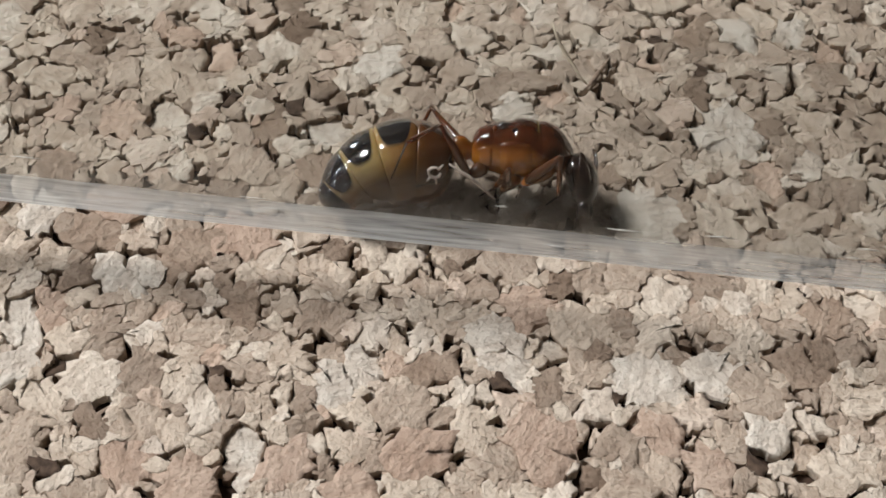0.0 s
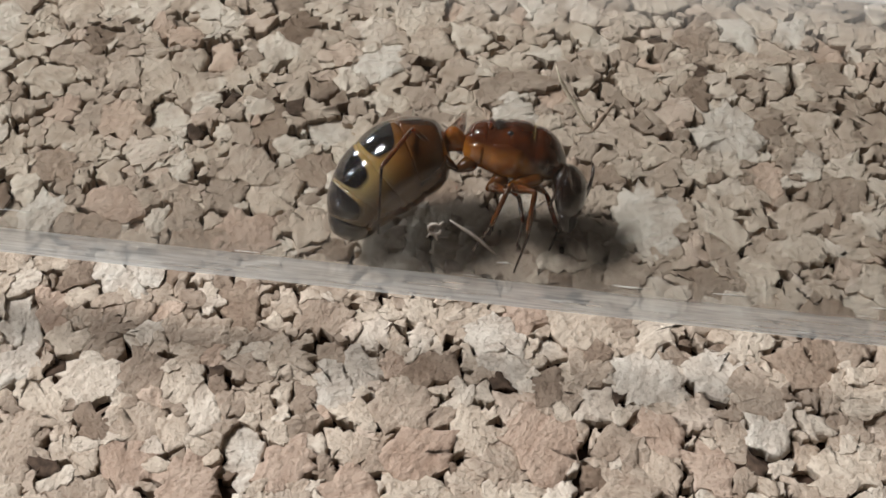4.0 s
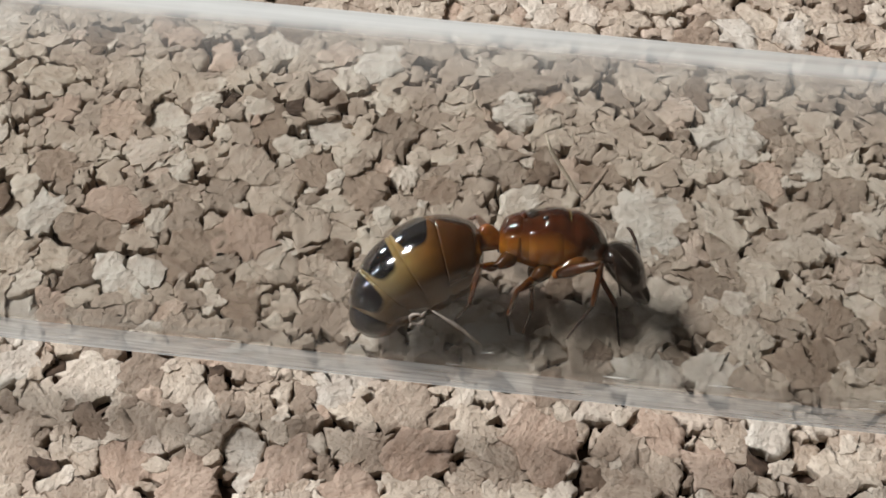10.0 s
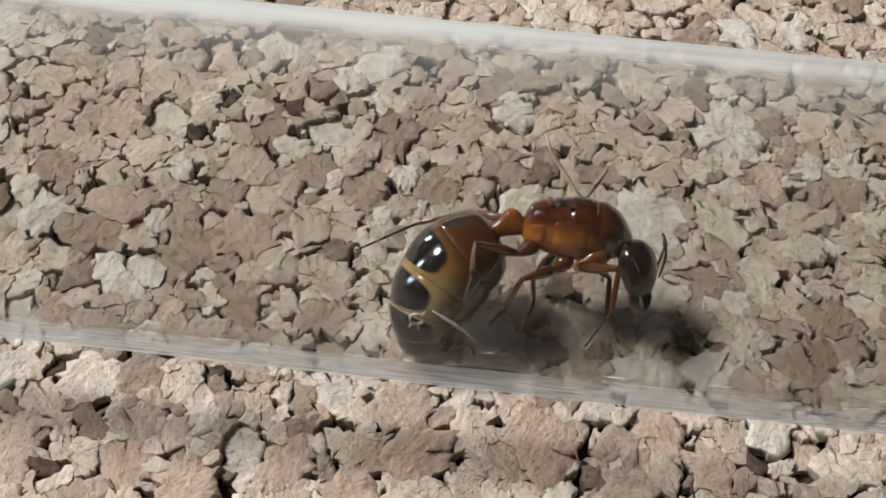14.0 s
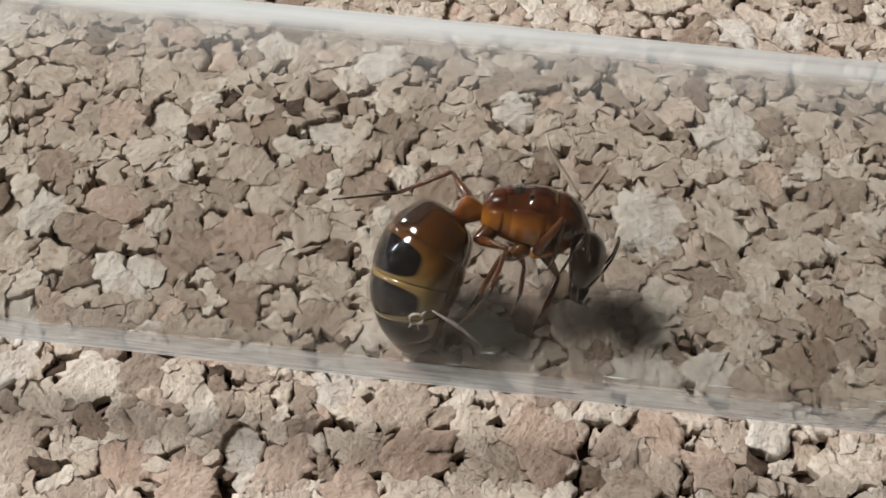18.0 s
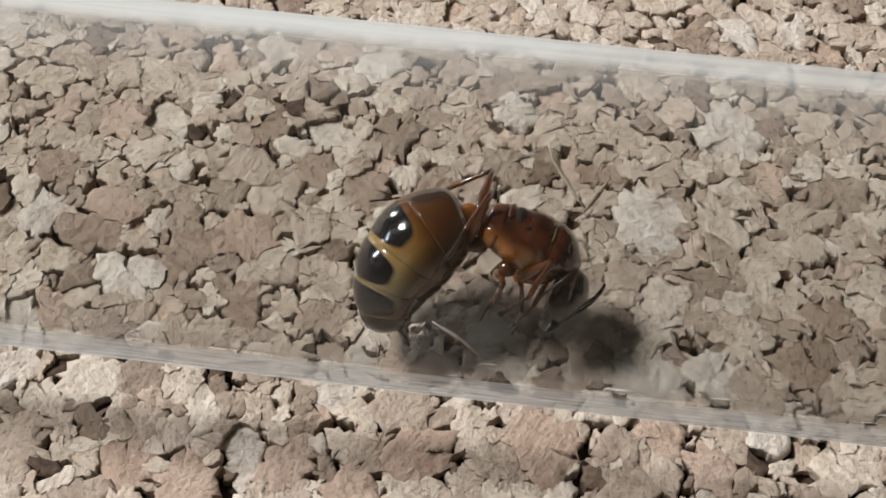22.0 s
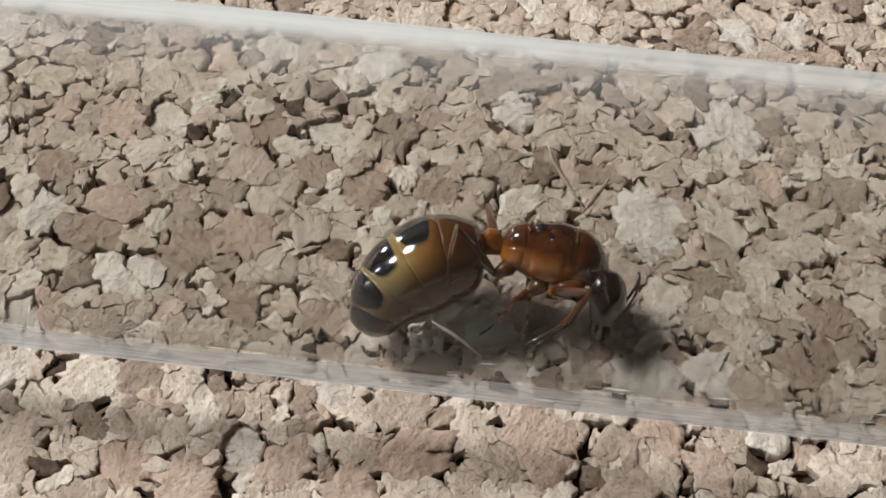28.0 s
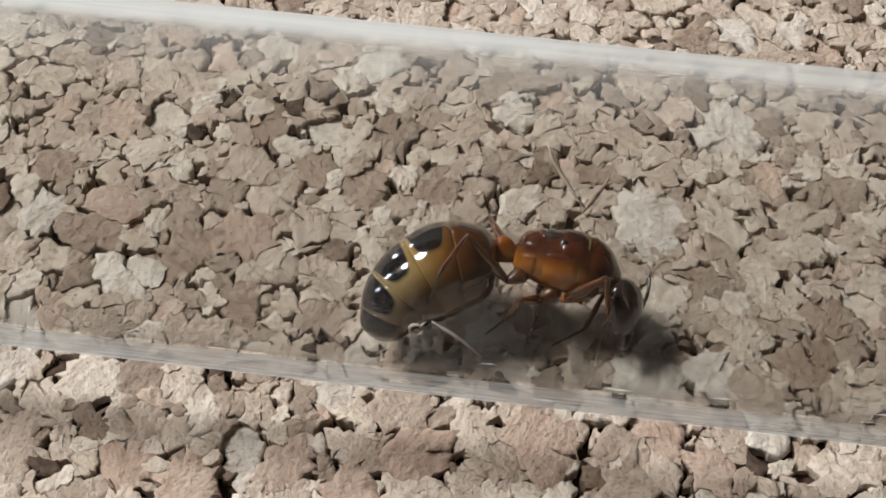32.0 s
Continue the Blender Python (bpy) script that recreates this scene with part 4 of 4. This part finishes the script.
    for kind, side, keys in (
        ("front", "near", ((0, 5.59, 4.42, 5.41, 2.51, 4.94, 2.06), (1, 5.72, 4.08, 5.59, 1.46, 4.75, -0.03), (2, 5.90, 3.74, 5.59, 1.72, 4.54, 0.03), (3, 5.85, 3.37, 6.51, 1.07, 6.38, 0.03), (3.5, 3.97, 3.29, 4.07, 1.20, 3.63, -0.63), (5.5, 5.12, -1.39, 4.45, -3.08, 3.13, -4.45), (6, 5.87, -1.67, 4.75, -3.45, 2.38, -4.44), (7, 6.99, -0.60, 7.24, -2.46, 6.24, -3.95), (8, 7.14, -0.35, 7.24, -2.09, 7.19, -4.33), (9, 7.24, -1.42, 7.24, -2.96, 7.26, -4.10), (10, 6.74, -0.60, 6.37, -2.59, 4.99, -4.33), (11, 6.37, -0.60, 6.37, -2.71, 5.12, -4.45), (12, 6.37, -0.47, 5.62, -2.83, 4.70, -4.70), (13, 6.99, -0.92, 7.29, -3.33, 7.11, -4.95)) + ((14, 7.36, -0.85, 6.94, -3.33, 5.62, -4.70), (14.5, 7.24, -0.72, 6.79, -3.21, 5.74, -4.45), (16.5, 5.54, 1.22, 4.87, -0.22, 4.00, -1.09), (17, 5.24, 0.45, 4.30, -0.72, 3.63, -1.59), (18, 5.04, 1.34, 4.75, -0.35, 4.55, -1.09), (19, 4.99, -0.92, 3.87, -2.71, 2.75, -2.96), (20, 4.62, -0.15, 3.75, -2.21, 2.75, -2.58), (21, 4.37, -0.35, 3.50, -1.96, 2.26, -2.66), (22, 4.45, -0.52, 3.50, -2.09, 2.26, -2.83), (23, 4.55, -1.91, 4.05, -3.58, 3.75, -4.45), (24, 4.87, -2.21, 4.25, -3.45, 3.63, -4.45), (25, 4.87, -2.01, 4.00, -3.83, 3.13, -4.57), (25.5, 4.99, -1.96, 4.12, -3.83, 3.13, -4.57), (27.5, 6.12, -1.84, 4.87, -3.45, 2.88, -4.45)) + ((28, 6.24, -1.84, 4.87, -3.45, 2.88, -4.45), (29, 6.69, -1.67, 7.04, -3.46, 5.99, -5.32), (30, 6.61, -1.54, 6.79, -3.58, 6.37, -5.20), (32, 6.99, -1.22, 7.11, -3.46, 6.37, -5.20))),
        ("front", "far", ((0, 6.38, 3.95, 6.64, 2.38, 6.38, 1.46), (1, 6.38, 3.69, 6.64, 1.33, 6.11, 0.03), (2, 6.51, 3.56, 6.64, 1.46, 6.24, 0.03), (3.5, 6.64, 2.90, 6.24, 1.20, 5.41, 0.03), (5.5, 5.40, -1.63, 4.76, -3.03, 2.80, -4.17), (7, 7.44, -0.74, 7.82, -2.52, 6.93, -4.05), (9, 7.57, -0.99, 7.95, -2.52, 7.98, -3.41), (10, 7.44, -0.99, 7.95, -2.65, 8.00, -4.43), (11, 7.44, -0.99, 8.16, -2.27, 8.67, -3.54), (12, 7.57, -0.99, 7.95, -3.03, 8.67, -4.13), (13, 7.57, -1.50, 8.21, -3.41, 8.46, -4.94), (14, 7.82, -1.50, 7.39, -3.54, 7.70, -4.12), (17, 5.40, -1.50, 4.51, -2.77, 3.87, -3.28), (19, 5.40, -1.50, 4.38, -3.03, 3.62, -3.79)) + ((22, 5.02, -0.99, 4.00, -2.77, 2.98, -3.53), (24, 5.15, -2.52, 4.51, -3.79, 4.13, -4.55), (28, 6.55, -2.26, 5.66, -3.41, 3.62, -4.68), (30, 6.80, -2.52, 5.66, -4.04, 4.64, -4.22), (32, 7.44, -2.01, 6.42, -3.79, 4.89, -4.42))),
        ("hind", "near", ((0, -1.07, 7.20, -1.73, 4.72, -2.51, 3.15), (1, -1.00, 6.15, -1.33, 3.68, -1.60, 2.37), (2, -1.20, 3.68, -1.46, 2.89, -1.60, 1.85), (3, -2.25, 6.02, -2.51, 3.93, -3.08, 3.10), (3.5, -2.51, 6.67, -2.77, 4.20, -2.51, 0.55), (5.5, -0.97, 2.50, -2.58, 0.02, -3.45, -0.84), (6, -0.35, 2.38, -2.09, -1.09, -3.45, -3.44), (7, 1.81, -0.60, 1.14, -1.91, 0.57, -2.95), (8, 1.51, -0.47, 1.01, -1.96, 0.39, -3.08), (9, 1.64, -0.72, 1.26, -1.96, 0.52, -2.95), (10, 1.31, -0.72, 0.82, -2.21, 0.27, -3.08), (11, -0.60, 1.14, -1.39, -1.09, -1.96, -2.58), (12, 0.02, 1.51, -0.35, -0.72, -0.42, -2.08), (13, -0.10, 1.51, -0.67, -0.72, -1.22, -2.26)) + ((14, 1.14, 0.27, 0.89, -1.09, 0.57, -2.58), (14.5, 1.39, 0.15, 1.14, -1.22, 0.52, -2.83), (16.5, 2.51, 0.02, 1.88, -1.71, 1.51, -2.46), (17, 2.26, -0.22, 1.26, -1.96, 0.32, -3.45), (18, 2.46, 0.02, 1.64, -1.71, 0.32, -3.32), (19, 1.51, 0.02, 0.82, -1.46, 0.02, -3.08), (20, 2.16, 2.71, 1.01, 0.27, -0.47, -2.46), (21, 2.38, 3.20, 0.77, 0.65, -0.60, -0.92), (22, 2.31, 3.38, 0.64, 0.77, -0.52, -0.97), (23, -0.85, 1.76, -1.84, -0.22, -2.46, -1.46), (24, -0.60, 2.26, -2.33, 0.52, -3.15, -1.21), (25, -0.67, 1.64, -2.14, -0.22, -2.95, -1.46), (25.5, -0.60, 1.64, -1.96, -0.22, -2.71, -1.59), (28, 0.15, 1.31, 0.02, -0.47, -0.10, -1.76)) + ((29, -0.10, 1.27, -0.85, -0.97, -1.34, -1.96), (30, 0.02, 1.14, -0.10, -0.72, -0.35, -2.21), (32, 0.39, 1.14, -0.35, -0.97, -0.85, -2.46))),
        ("hind", "far", ((0, -0.79, 7.33, -1.73, 4.85, -1.93, 2.63), (1, -0.89, 6.28, -1.73, 4.72, -3.81, 2.89), (3.5, 1.09, 7.07, 0.23, 6.29, -2.25, 5.24), (5.5, 0.77, 3.15, -0.37, 2.44, -3.75, 1.04), (6, 0.87, 2.82, -0.32, 2.31, -4.38, -0.86), (7, 0.95, 1.93, -0.70, 1.29, -5.01, -0.68), (9, 1.58, 1.04, 0.31, 0.79, -5.14, -0.68), (11, 1.63, 2.06, 0.44, 1.17, -3.75, 0.03), (12, 1.78, 2.31, 0.56, 1.29, -3.75, 0.03), (13, 2.29, 1.93, 1.45, 1.55, -3.75, 0.28), (14, 1.20, 1.75, -1.34, 1.17, -4.38, -0.18), (14.5, 0.69, 2.56, -1.85, 1.67, -4.76, 0.53), (16.5, 0.26, 3.38, -2.23, 2.51, -5.01, 2.31), (18, 0.39, 3.58, -2.18, 2.64, -5.27, 2.31)) + ((19, 2.04, 3.76, -0.45, 2.44, -4.38, 2.00), (20, 2.04, 3.71, -0.45, 2.56, -4.30, 2.00), (22, 2.22, 3.66, -0.45, 2.56, -4.25, 2.13), (23, 2.55, 2.57, 0.95, 1.80, -3.75, 1.88), (24, 2.34, 2.18, 1.28, 1.60, -4.05, 1.34), (25, 1.96, 2.18, 0.95, 1.60, -4.38, 1.29), (28, 2.04, 2.06, 1.45, 1.60, -4.38, 1.09), (30, 2.09, 1.80, 1.53, 1.35, -4.38, 1.04), (32, 2.14, 1.50, 1.58, 1.09, -4.51, 1.09))),
        ("mid", "near", ((0, 2.97, 3.68, 2.45, 2.90, 1.67, 2.51), (3.5, 2.97, 3.68, 2.19, 1.85, 1.41, 0.55), (5.5, 2.88, -1.22, 2.26, -2.58, 1.51, -3.70), (9, 3.00, -1.71, 2.75, -2.96, 3.38, -4.05), (13, 3.13, -1.96, 2.51, -2.96, 1.76, -3.70), (14.5, 3.25, -0.97, 2.75, -2.21, 2.01, -3.45), (16.5, 2.75, -0.10, 2.01, -1.71, 1.39, -2.58), (18, 2.26, -0.35, 1.39, -1.96, 0.89, -2.83), (19, 2.26, -0.72, 1.76, -1.96, 1.51, -2.95), (22, 2.38, -1.47, 1.88, -2.46, 1.51, -3.33), (24, 2.75, -2.21, 2.26, -3.08, 1.51, -3.95), (28, 2.88, -2.21, 2.38, -3.20, 1.51, -3.95), (32, 3.13, -2.21, 2.63, -3.08, 1.76, -3.95))),
        ("mid", "far", ((0, 4.02, 3.68, 3.76, 2.90, 3.50, 2.51), (3.5, 3.76, 3.42, 3.89, 2.12, 3.63, 1.07), (5.5, 3.87, -1.37, 3.74, -2.64, 2.85, -3.79), (9, 4.13, -1.75, 4.00, -2.90, 3.49, -3.79), (14, 4.13, -1.25, 4.00, -2.52, 3.36, -3.53), (16.5, 3.87, -0.48, 3.49, -1.75, 2.98, -2.52), (19, 3.62, -0.99, 3.36, -2.26, 2.85, -3.02), (24, 3.62, -2.52, 3.36, -3.28, 2.85, -4.04), (32, 4.38, -2.26, 4.13, -3.28, 3.62, -4.04))),
    ):
        step_limb(kind, side, keys, stance)


motions()
